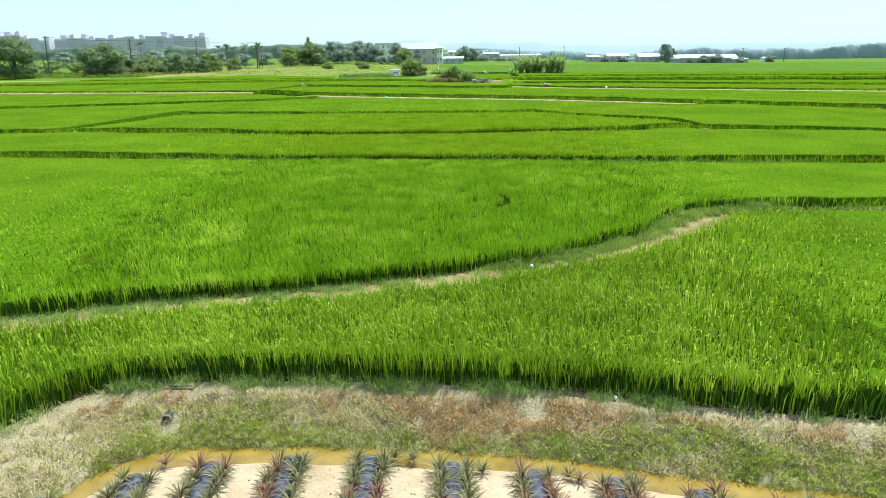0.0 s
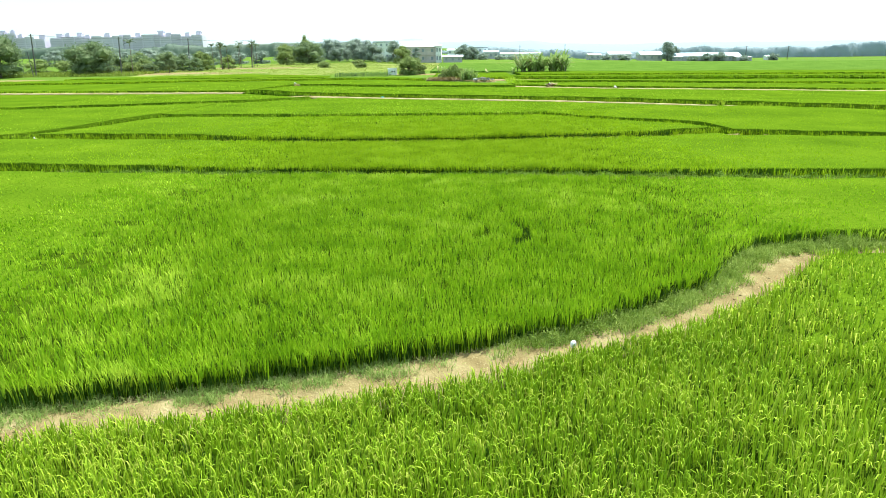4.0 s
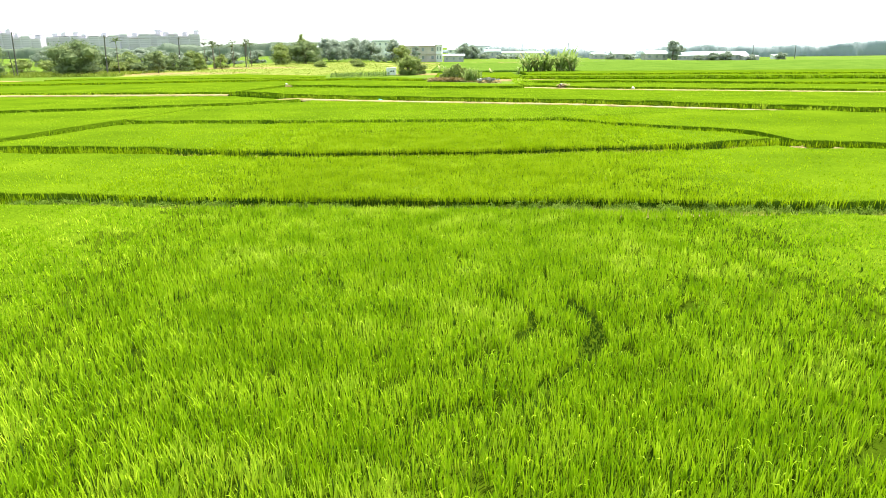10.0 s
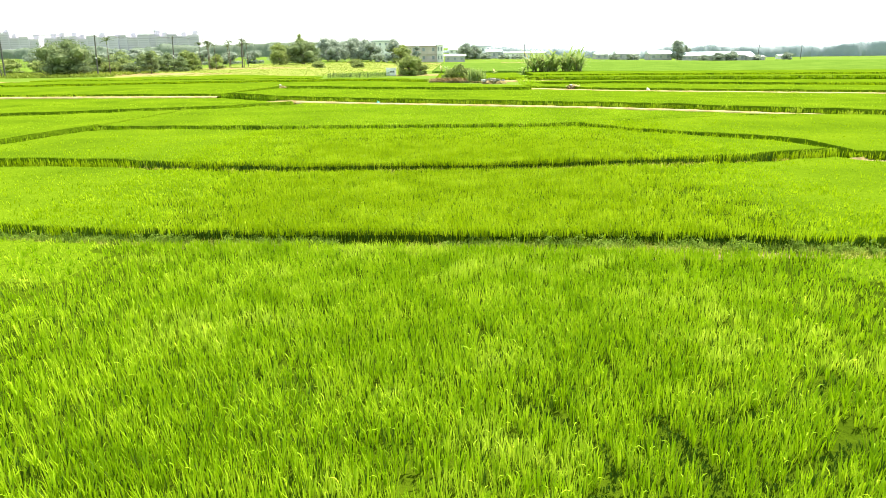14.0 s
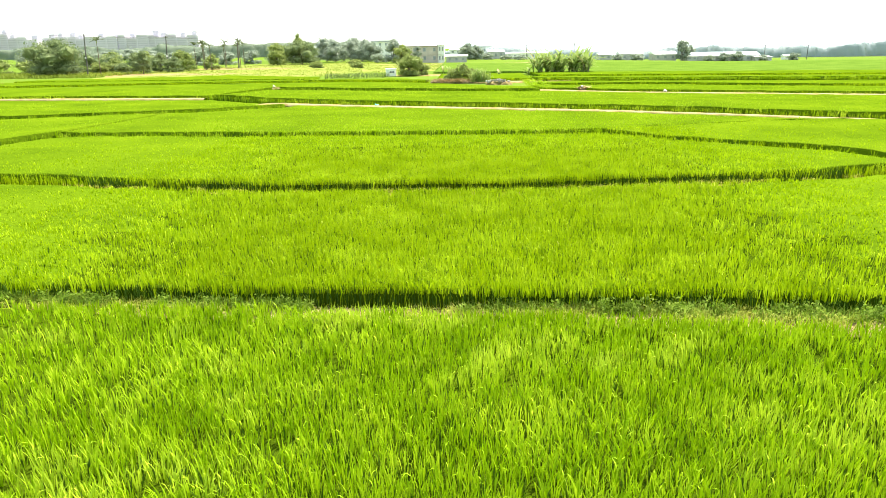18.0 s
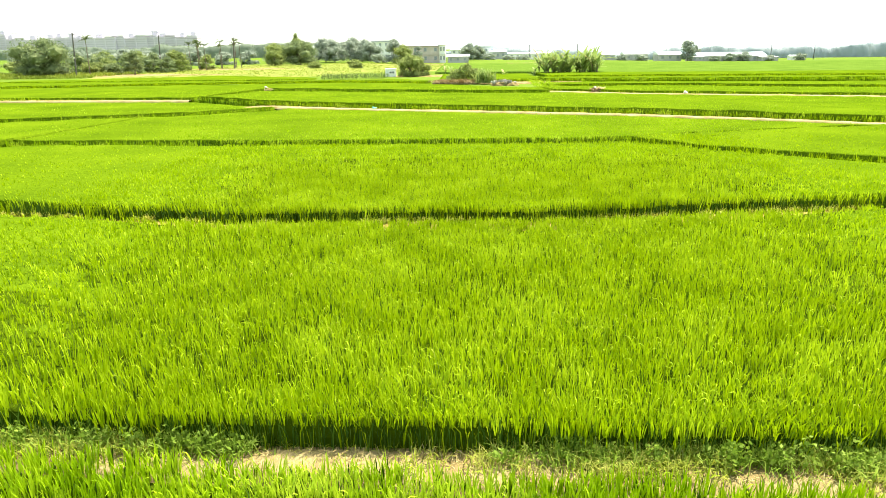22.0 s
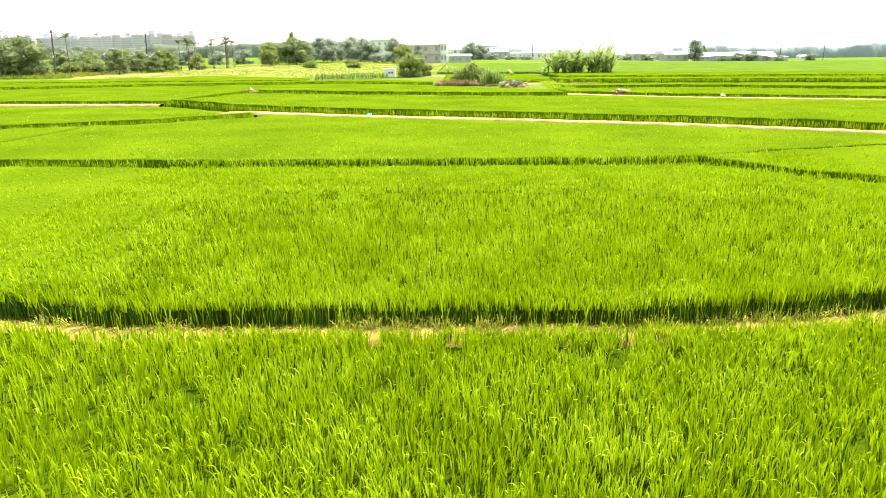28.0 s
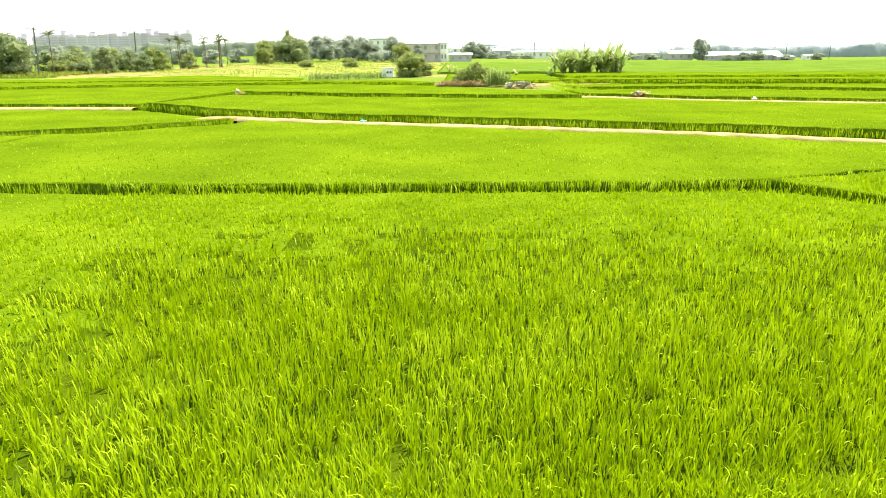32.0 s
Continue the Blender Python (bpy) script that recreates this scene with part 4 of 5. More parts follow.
for k, (x, y) in enumerate([(-0.95, 10.42), (-0.6, 10.35), (0.75, 10.0), (2.35, 9.85), (2.55, 9.75), (-5.4, 10.15), (3.6, 9.6)]):
    ob = new("pineapple_plant", (pine_green + pine_red)[k])
    sc = 0.62
    ob.matrix_world = pose(x, y, -0.5, 0, 0, k * 77) @ Matrix.Diagonal((sc, sc, sc, 1))
    tagged(ob, "small loose pineapple plant beside the ditch", "pineapple", "pineapple plants")


# clods on the bed soil
def lump(bm, c, r, squash=0.6, seed=0):
    res = bmesh.ops.create_icosphere(bm, subdivisions=2, radius=r, matrix=Matrix.Translation(c))
    for v in res["verts"]:
        o = v.co - Vector(c)
        o *= 1 + 0.35 * noise.noise((v.co + Vector((seed, 0, 0))) * (2.2 / max(r, 0.05)))
        v.co = Vector(c) + Vector((o.x, o.y, o.z * squash))


clods = bmesh.new()
for k in range(110):
    x, y = rng.uniform(-7, 6), rng.uniform(8.2, 10.2)
    if min(abs(x - b) for b in bed_x) > 0.4:
        m = Matrix.Translation((x, y, -0.49)) @ Matrix.Rotation(rng.uniform(0, 6), 4, "Z")
        bmesh.ops.create_icosphere(clods, subdivisions=1, radius=float(rng.uniform(0.01, 0.035)), matrix=m)
me = bpy.data.meshes.new("soil_clods")
clods.to_mesh(me), clods.free()
me.materials.append(BED)
tagged(new("soil_clods", me), "small clods on the sandy soil", "clods", kind="stuff")

# drain pipe, inlet slab, marker stake
pipe = thing("drain_pipe", "black drain pipe stub sticking out of the grassy bank", "pipe", at=(-5.84, 11.42, -0.16))
bm = bmesh.new()
tube(bm, (0, 0.16, -0.05), (0, -0.1, -0.06), 0.1, 0.1, 20)
bmesh.ops.delete(bm, geom=[f for f in bm.faces if len(f.verts) > 4], context="FACES_ONLY")
bmesh.ops.solidify(bm, geom=bm.faces[:], thickness=0.018)
part("barrel", bm, BLACK, pipe)
bm = bmesh.new()
tube(bm, (0, -0.07, -0.055), (0, -0.11, -0.06), 0.105, 0.105, 20)
bmesh.ops.delete(bm, geom=[f for f in bm.faces if len(f.verts) > 4], context="FACES_ONLY")
bmesh.ops.solidify(bm, geom=bm.faces[:], thickness=0.02)
part("collar", bm, DAMP, pipe, "grey cement collar")
bm = bmesh.new()
tube(bm, (0, 0.14, -0.05), (0, 0.02, -0.055), 0.085, 0.085, 16)
part("plug", bm, BLACK, pipe, "black plug inside the pipe")
boxed("stained_tongue", (0, -0.13, -0.24), (0.12, 0.03, 0.26), BLACK, pipe, "dark wet flap below the mouth", bevel=0.01)
inlet = thing("inlet_slab", "small concrete inlet slab with a dark opening on the bank", "slab", at=(-5.9, 12.2, 0.06))
boxed("slab", (0, 0.05, 0.03), (0.6, 0.12, 0.035), CRUST, inlet, bevel=0.012)
# solid dark box put in for the shade inside the slot
boxed("wall", (0, -0.05, -0.04), (0.4, 0.08, 0.1), WOOD, inlet, "dark block standing for the shaded opening", bevel=0.01)
boxed("cheek", (0.26, -0.05, -0.03), (0.1, 0.1, 0.12), CRUST, inlet, bevel=0.01)
boxed("cheek", (-0.26, -0.05, -0.03), (0.1, 0.1, 0.12), CRUST, inlet, bevel=0.01)


def stake(x, y, z, h, lean, label, cap):
    st = thing("marker_stake", label, "stake", at=(x, y, z))
    bm = bmesh.new()
    tube(bm, (0, 0, -0.1), (lean, 0, h), 0.022, 0.017, 8)
    tube(bm, (lean, 0, h * 0.55), (lean + 0.05, 0.02, h * 0.3), 0.012, 0.008, 6)
    part("stick", bm, WOOD, st)
    bm = bmesh.new()
    lump(bm, (lean, 0, h + cap * 0.5), cap, 1.25, 3)
    part("bag", bm, WHITE, st, "crumpled white plastic bag")


stake(3.53, 11.62, 0.0, 0.16, 0.03, "short wooden stake with a scrap of white plastic", 0.035)
stake(2.6, 19.75, 0.05, 0.25, 0.02, "dark wooden stake capped with a white plastic bag", 0.075)


def sack(x, y, z, r, label, mat=WHITE, squash=0.7):
    bm = bmesh.new()
    lump(bm, (0, 0, r * squash * 0.8), r, squash, x)
    lump(bm, (r * 0.8, r * 0.2, r * 0.4), r * 0.55, squash, y)
    ob = thing("plastic_sack", label, "sack", at=(x, y, z))
    part("bag", bm, mat, ob)
    bm = bmesh.new()
    tube(bm, (-r * 0.2, 0, r * squash * 1.4), (-r * 0.5, 0.03, r * squash * 1.4 + r * 0.6), r * 0.12, r * 0.3, 8)
    part("neck", bm, mat, ob)


sack(-35.4, 59.5, -0.15, 0.25, "white plastic sack lying on the dike")
sack(-32.6, 137.2, 0.45, 0.19, "white plastic sack caught on a stubby bush")
sack(25.7, 119.6, 0.14, 0.24, "white sack lying on the sandy path")
sack(-11.4, 102.3, 0.12, 0.22, "turquoise plastic bag on the sandy path", TEAL, 0.4)
x, y = rng.normal(-32.6, 0.35, 16), rng.normal(137.2, 0.3, 16)
stuff("path_bush", tuft_arrays(x, y, np.full(16, 0.05), 12, 0.6, 0.04, 0.1, 0.5, 0.5), STRAW, "dry bush at the field corner", "bush")

# straw heap on the far path
heap = thing("straw_heap", "heap of dry straw and sacks on the sandy path", "heap", at=(15.7, 125.6, 0.08))
bm = bmesh.new()
lump(bm, (0, 0, 0.2), 0.75, 0.55, 2)
lump(bm, (0.7, 0.1, 0.1), 0.5, 0.5, 4)
part("mound", bm, WOOD, heap)
bm = bmesh.new()
lump(bm, (-0.2, -0.3, 0.6), 0.16, 0.9, 7)
part("sack", bm, WHITE, heap, "pale sack on top")
v, q, t = tuft_arrays(rng.normal(0.2, 0.5, 60), rng.normal(0, 0.3, 60), rng.uniform(0.2, 0.5, 60), 8, 0.5, 0.04, 0.1, 1.0, 0.4)
part_mesh("straw", mesh_arrays("straw", v, q, t, STRAW), heap)

# ---------------------------------------------------------------- trees
def tree(x, y, h, w, label, mat=TREE, seed=1, trunk=0.3, leaves=2600, size=0.42, lobes=9, low=0.15, kind_name="tree", flat=1.0):
    """A broad-leaved tree: tapered trunk, limbs into every lobe, and a gappy crown."""
    r = np.random.default_rng(seed)
    z0 = ground_z(x, y)
    t = thing(kind_name, label, kind_name.replace("_", " "), at=(x, y, z0))
    cr = w / 2
    lob = []
    for k in range(lobes):
        a, q = k * 2.4 + r.uniform(-0.4, 0.4), math.sqrt((k + 0.3) / lobes)
        zz = h * (low + (1 - low) * (0.5 + 0.24 * (1 - q) + r.uniform(-0.17, 0.15)))
        s = cr * r.uniform(0.34, 0.56)
        lob.append((math.cos(a) * q * cr * 0.72, math.sin(a) * q * cr * 0.72, zz, s, s, min(s * 0.75 * flat, h * 0.27)))
    lob.append((r.uniform(-0.3, 0.3) * cr, 0, h * 0.84, cr * 0.4, cr * 0.4, h * 0.15))
    for k in range(lobes // 2):
        a = k * 6.283 / (lobes // 2) + 0.3
        lob.append((math.cos(a) * cr * 0.58, math.sin(a) * cr * 0.58, h * (low + 0.14), cr * 0.42, cr * 0.42, h * 0.16))
    bm = bmesh.new()
    fork = Vector((r.uniform(-0.2, 0.2), r.uniform(-0.2, 0.2), h * max(0.16, low * 0.9)))
    tube(bm, (0, 0, -0.2), fork, trunk, trunk * 0.72, 9)
    part("trunk", bm, BARK, t)
    bm = bmesh.new()
    for l in lob[:8]:
        tube(bm, fork, (l[0] * 0.8, l[1] * 0.8, l[2]), trunk * 0.42, trunk * 0.1, 6)
    part("limbs", bm, BARK, t)
    v, q = leaf_cloud(lob, int(leaves * 1.5), size * 0.62, seed)
    crown = part_mesh("crown", mesh_arrays("crown", v, q, None, mat), t)
    bm = bmesh.new()  # shaded twigs and leaves that close the inside of the crown
    for k, l in enumerate(lob):
        res = bmesh.ops.create_icosphere(bm, subdivisions=1, radius=1.0, matrix=Matrix.Translation(l[:3]) @ Matrix.Rotation(k, 4, "Z") @ Matrix.Diagonal((l[3] * 0.64, l[4] * 0.64, l[5] * 0.64, 1)))
        for vv in res["verts"]:
            vv.co += Vector(r.normal(0, 0.07 * l[3], 3))
    part("inner_leaves", bm, mat, crown)
    return t


def fronds(n, length, width, seed, droop=1.5, leaflets=14, base=(0, 0, 0)):
    """Feathered palm fronds round a crown."""
    r = np.random.default_rng(seed)
    vs, qs = [], []
    for k in range(n):
        az, up = k * 2.4 + r.normal(0, 0.2), r.uniform(0.45, 1.4)
        d, s = np.array([math.cos(az), math.sin(az), 0]), np.array([-math.sin(az), math.cos(az), 0])
        pos, ang = np.array(base, float), up
        for j in range(leaflets):
            step = d * math.cos(ang) + np.array([0, 0, math.sin(ang)])
            nxt = pos + step * length / leaflets
            ang -= droop / leaflets
            ll = width * math.sin(math.pi * (0.15 + 0.8 * j / leaflets))
            for sg in (-1, 1):
                out = s * sg * ll * 0.8 + np.array([0, 0, -ll * 0.3]) + step * ll * 0.7
                b = len(vs)
                vs += [pos, pos * 0.05 + nxt * 0.95, pos * 0.4 + nxt * 0.6 + out, pos * 0.8 + nxt * 0.2 + out * 0.97]
                qs.append((b, b + 1, b + 2, b + 3))
            pos = nxt
    return np.array(vs), np.array(qs)


def palm(x, y, h, seed, label="slender areca palm with a small feathery crown"):
    r = np.random.default_rng(seed)
    t = thing("palm_tree", label, "palm tree", "areca palms", at=(x, y, ground_z(x, y)))
    lean = r.uniform(-0.3, 0.3, 2)
    bm = bmesh.new()
    top = Vector((lean[0], lean[1], h * 0.82))
    tube(bm, (0, 0, -0.2), top * 0.5, 0.13, 0.1, 8)
    tube(bm, top * 0.5, top, 0.1, 0.08, 8)
    part("trunk", bm, BARK, t)
    bm = bmesh.new()
    tube(bm, top, top + Vector((0, 0, 0.7)), 0.11, 0.07, 8)
    part("crownshaft", bm, TREE_LIGHT, t, "smooth green shaft below the fronds")
    v, q = fronds(13, 2.1, 0.5, seed, droop=1.5, base=(top.x, top.y, top.z + 0.6))
    part_mesh("fronds", mesh_arrays("fronds", v, q, None, PALM_LEAF), t)


def banana(x, y, h, seed, label="tall banana plant with upright ragged leaves", n=13):
    r = np.random.default_rng(seed)
    t = thing("banana_plant", label, "banana plant", "banana grove", at=(x, y, ground_z(x, y)))
    bm = bmesh.new()
    tube(bm, (0, 0, -0.1), (0.05, 0, h * 0.36), 0.14, 0.09, 9)
    part("stem", bm, BARK if seed % 3 == 0 else TREE_LIGHT, t)
    for k in range(n):
        az, ang = k * 2.4 + r.normal(0, 0.3), r.uniform(0.75, 1.5)
        d, s = np.array([math.cos(az), math.sin(az), 0]), np.array([-math.sin(az), math.cos(az), 0])
        ln, w = h * r.uniform(0.42, 0.72), r.uniform(0.2, 0.34)
        pos, vs, qs = np.array([0, 0, h * r.uniform(0.0, 0.36)]), [], []
        cur = r.uniform(0.5, 1.5)
        for j in range(7):
            f = j / 6
            wd = w * math.sin(math.pi * (0.1 + 0.85 * f)) * r.uniform(0.75, 1.05)
            vs += [pos - s * wd + [0, 0, wd * 0.3], pos, pos + s * wd + [0, 0, wd * 0.3]]
            pos = pos + (d * math.cos(ang) + np.array([0, 0, math.sin(ang)])) * ln / 6
            ang -= cur / 6
        for j in range(6):
            b = j * 3
            qs += [(b, b + 1, b + 4, b + 3), (b + 1, b + 2, b + 5, b + 4)]
        part_mesh("leaf", mesh_arrays("leaf", np.array(vs), np.array(qs), None, BANANA if k < n - 1 or seed % 2 else STRAW), t)


BIG = "wide dark green spreading tree beside the field"
tree(-110.5, 207, 10.2, 14.5, BIG, TREE, 3, 0.42, 5200, 0.4, 14, 0.06)
tree(-131, 195, 12.4, 14, BIG, TREE, 4, 0.45, 5000, 0.4, 14, 0.06)
tree(-92.7, 219, 6.6, 5.4, "small round dark green tree on a bare trunk", TREE, 5, 0.2, 1700, 0.3, 8, 0.18)
for k, (x, y, h, w) in enumerate([(-108, 232, 6.0, 8), (-104, 226, 4.6, 6.5), (-101, 234, 6.2, 7.5), (-97.5, 228, 4.2, 6), (-112, 240, 6.8, 8.5), (-97, 240, 6, 7), (-117, 236, 6, 8), (-106, 221, 3.6, 5), (-99.5, 221, 3.2, 5), (-91, 236, 4.6, 6), (-103, 243, 6.6, 8)]):
    tree(x, y, h, w, "bushy dark green tree in the hedge row", [TREE, TREE_LIGHT][k % 3 == 1], 10 + k, 0.18, 1300, 0.34, 8, 0.03)
for k, (x, y, h, w) in enumerate([(-94.5, 250, 6.8, 7), (-90.5, 246, 6.2, 6.5), (-87, 258, 5.4, 6)]):
    tree(x, y, h, w, "light green feathery tree in the hedge row", TREE_LIGHT, 20 + k, 0.15, 1400, 0.3, 8, 0.03)
for k, (x, y, h, w) in enumerate([(-137, 222, 5, 9), (-129, 224, 4.2, 8), (-123, 230, 3.8, 6)]):
    tree(x, y, h, w, "yellowish scrub behind the power poles", TREE_LIGHT, 26 + k, 0.12, 900, 0.36, 7, 0.0, "shrub")
palm(-98.6, 207, 10.4, 1)
for k, (x, y, h) in enumerate([(-94, 262, 9.2), (-92.5, 265, 8.4), (-87, 251, 9.6), (-85.5, 253, 8.8), (-88.5, 256, 9.0), (-86.2, 270, 10.2), (-88, 274, 8.4), (-84, 277, 9.0), (-83.5, 282, 9.4), (-80.5, 268, 10.4), (-82, 270, 9.0)]):
    palm(x, y, h, 30 + k)
tree(-70.5, 320, 10.2, 15, "broad mid-green tree at the edge of the weedy field", TREE, 41, 0.35, 4200, 0.45, 13, 0.05)
tree(-73.9, 331, 13.6, 5.2, "tall pointed tree rising above its neighbours", TREE_LIGHT, 42, 0.3, 2000, 0.42, 9, 0.1, flat=1.7)
tree(-79, 311, 8.4, 8.2, "round light green tree at the field edge", TREE_LIGHT, 43, 0.25, 2200, 0.4, 10, 0.04)
tree(-84, 332, 9.6, 10, "round light green tree at the field edge", TREE_LIGHT, 44, 0.25, 2000, 0.45, 9, 0.04)
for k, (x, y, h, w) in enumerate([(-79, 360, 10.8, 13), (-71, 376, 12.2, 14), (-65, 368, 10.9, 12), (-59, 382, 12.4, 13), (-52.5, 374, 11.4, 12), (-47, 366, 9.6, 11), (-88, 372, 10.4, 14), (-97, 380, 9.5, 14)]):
    tree(x, y, h, w, "tall hazy grey-green tree in the distant row", TREE_HAZED, 50 + k, 0.3, 1800, 0.55, 9, 0.05)
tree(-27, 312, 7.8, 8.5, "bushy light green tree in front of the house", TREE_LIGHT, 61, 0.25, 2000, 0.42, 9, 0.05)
tree(-32, 330, 10.5, 9, "bushy hazy grey-green tree beside the house", TREE_HAZED, 62, 0.3, 2000, 0.45, 9, 0.05)
tree(-20.5, 318, 7.2, 5, "bushy light green tree in front of the house", TREE_HAZED, 63, 0.2, 1200, 0.4, 8, 0.05)
tree(0.5, 386, 8.6, 9.5, "dense dark tree beside the farm sheds", TREE_HAZED, 64, 0.3, 2400, 0.5, 10, 0.03)
tree(6, 390, 7.6, 7, "dense dark tree beside the farm sheds", TREE_HAZED, 65, 0.3, 1600, 0.5, 10, 0.03)
tree(-13.9, 186, 4.9, 6.0, "dense round bush beside the small white shed", TREE_LIGHT, 66, 0.25, 3600, 0.26, 13, 0.0, "bush")
tree(-11.3, 187, 3.7, 3.6, "dense round bush beside the small white shed", TREE_LIGHT, 67, 0.2, 1700, 0.24, 9, 0.0, "bush")
tree(126, 428, 11.5, 9.5, "dark leafy tree among the low farm sheds", TREE_HAZED, 68, 0.35, 2200, 0.55, 9, 0.08)
tree(131, 431, 9, 6, "dark leafy tree among the low farm sheds", TREE_HAZED, 69, 0.3, 1200, 0.55, 7, 0.05)
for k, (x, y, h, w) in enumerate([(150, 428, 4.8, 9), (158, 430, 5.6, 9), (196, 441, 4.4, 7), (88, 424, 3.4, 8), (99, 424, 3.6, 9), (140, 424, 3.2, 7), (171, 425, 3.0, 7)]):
    tree(x, y, h, w, "low dark bush before the farm sheds", TREE_HAZED, 70 + k, 0.2, 1000, 0.45, 8, 0.0, "bush")
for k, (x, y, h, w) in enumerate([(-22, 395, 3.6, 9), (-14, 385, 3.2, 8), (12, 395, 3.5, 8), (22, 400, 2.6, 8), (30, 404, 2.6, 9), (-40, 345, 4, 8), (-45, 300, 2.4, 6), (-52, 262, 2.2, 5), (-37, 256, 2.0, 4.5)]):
    tree(x, y, h, w, "low rounded bush in the weedy field", TREE_LIGHT if k > 5 else TREE_HAZED, 80 + k, 0.15, 800, 0.4, 7, 0.0, "bush")

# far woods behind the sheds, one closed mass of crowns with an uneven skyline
# the pale blue and grey of both leaf tones is painted distance haze
HAZED_WOODS = leaf_material("far_woods", (0.27, 0.335, 0.35), (0.30, 0.365, 0.385), (0.335, 0.40, 0.42), glow=0.35, patch=0.02, spread_tone=0.25)
HAZED_GREEN = leaf_material("hazed_green_woods", (0.15, 0.195, 0.145), (0.185, 0.235, 0.175), (0.23, 0.28, 0.205), glow=0.35, patch=0.03, spread_tone=0.3)


def woods(x0, x1, y0, tilt, low, high, seed, label, step=1.6, mat=HAZED_WOODS):
    u = np.arange(x0, x1, step)
    mean = np.interp(u, [x0, x0 + 60, x1 - 60, x1], [0.3, 1, 1, 0.3])
    mean = mean * np.interp(u, [x0, x0 + 240, x0 + 420], [1, 1.05, 1.4 if x0 > 100 else 1.05])
    tops = (low + (high - low) * (0.5 + 0.5 * lattice_noise(u, u * 0, 34, seed))) * mean + 1.3 * lattice_noise(u, u * 0 + 3, 9, seed) + 0.8 * lattice_noise(u, u * 0 + 7, 3.2, seed)
    y = y0 + tilt * u + 8 * lattice_noise(u, u * 0 + 5, 22, seed)
    base = np.array([ground_z(a, c) for a, c in zip(u, y)])
    w, hz = np.array([-7.0, -6.5, -4.5, -2, 0, 5]), np.array([-0.2, 0.35, 0.75, 0.94, 1.0, 0.0])
    X = np.repeat(u[:, None], 6, 1)
    Y = y[:, None] + w[None]
    Z = base[:, None] + tops[:, None] * hz[None]
    Y = Y + lattice_noise(X, Z, 4.0, seed + 1) * 1.6
    ob = tagged(new("far_woods", grid_mesh("far_woods", X, Y, Z, mat)), label, "woods", kind="stuff")
    r = np.random.default_rng(seed)
    n = int(len(u) * 26)
    i, j = r.integers(0, len(u), n), r.uniform(0.2, 4.4, n)
    jj = j.astype(int)
    f = (j - jj)[:, None]
    P = np.stack([X, Y, Z], -1)
    c = P[i, jj] * (1 - f) + P[i, jj + 1] * f + r.normal(0, 0.5, (n, 3))
    p, q = r.normal(size=(n, 3)), r.normal(size=(n, 3))
    p, q = p / np.linalg.norm(p, axis=1)[:, None] * 0.5, q / np.linalg.norm(q, axis=1)[:, None] * 0.4
    v = np.stack([c - p, c + q, c + p, c - q], 1).reshape(-1, 3)
    part_mesh("leaves", mesh_arrays("leaves", v, np.arange(n * 4).reshape(-1, 4), None, mat), ob)


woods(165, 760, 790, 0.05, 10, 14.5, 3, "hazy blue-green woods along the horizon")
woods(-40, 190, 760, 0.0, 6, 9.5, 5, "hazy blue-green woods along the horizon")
woods(-330, -40, 640, 0.0, 8.5, 12.5, 6, "hazy grey-green trees below the apartment blocks", mat=HAZED_GREEN)
woods(-560, -310, 700, 0.0, 9, 13, 7, "hazy grey-green trees below the apartment blocks", mat=HAZED_GREEN)
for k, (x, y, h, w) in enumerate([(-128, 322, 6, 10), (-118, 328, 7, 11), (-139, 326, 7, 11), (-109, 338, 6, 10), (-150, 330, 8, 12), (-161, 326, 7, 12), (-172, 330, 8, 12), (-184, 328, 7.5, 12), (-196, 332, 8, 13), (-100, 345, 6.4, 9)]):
    tree(x, y, h, w, "grey-green tree in the hazy middle distance", TREE_HAZED, 190 + k, 0.2, 1100, 0.5, 8, 0.0)

# grove of bananas
g = np.random.default_rng(5)
for k in range(32):
    x = 15.2 + k * 0.39 + g.normal(0, 0.2) + (0.7 if k > 18 else 0)
    banana(x, 187 + g.uniform(-3, 3), g.uniform(6.0, 7.8), 100 + k)
for k, (x, y, h) in enumerate([(-11.8, 196, 3.2), (-10.9, 197, 2.8), (-6.2, 188, 3.4), (-4.9, 187, 3.0), (6.4, 178, 2.2), (13.5, 184, 3.0), (-3.8, 186, 2.4)]):
    banana(x, y, h, 140 + k, "small banana plant on rough ground", 7)

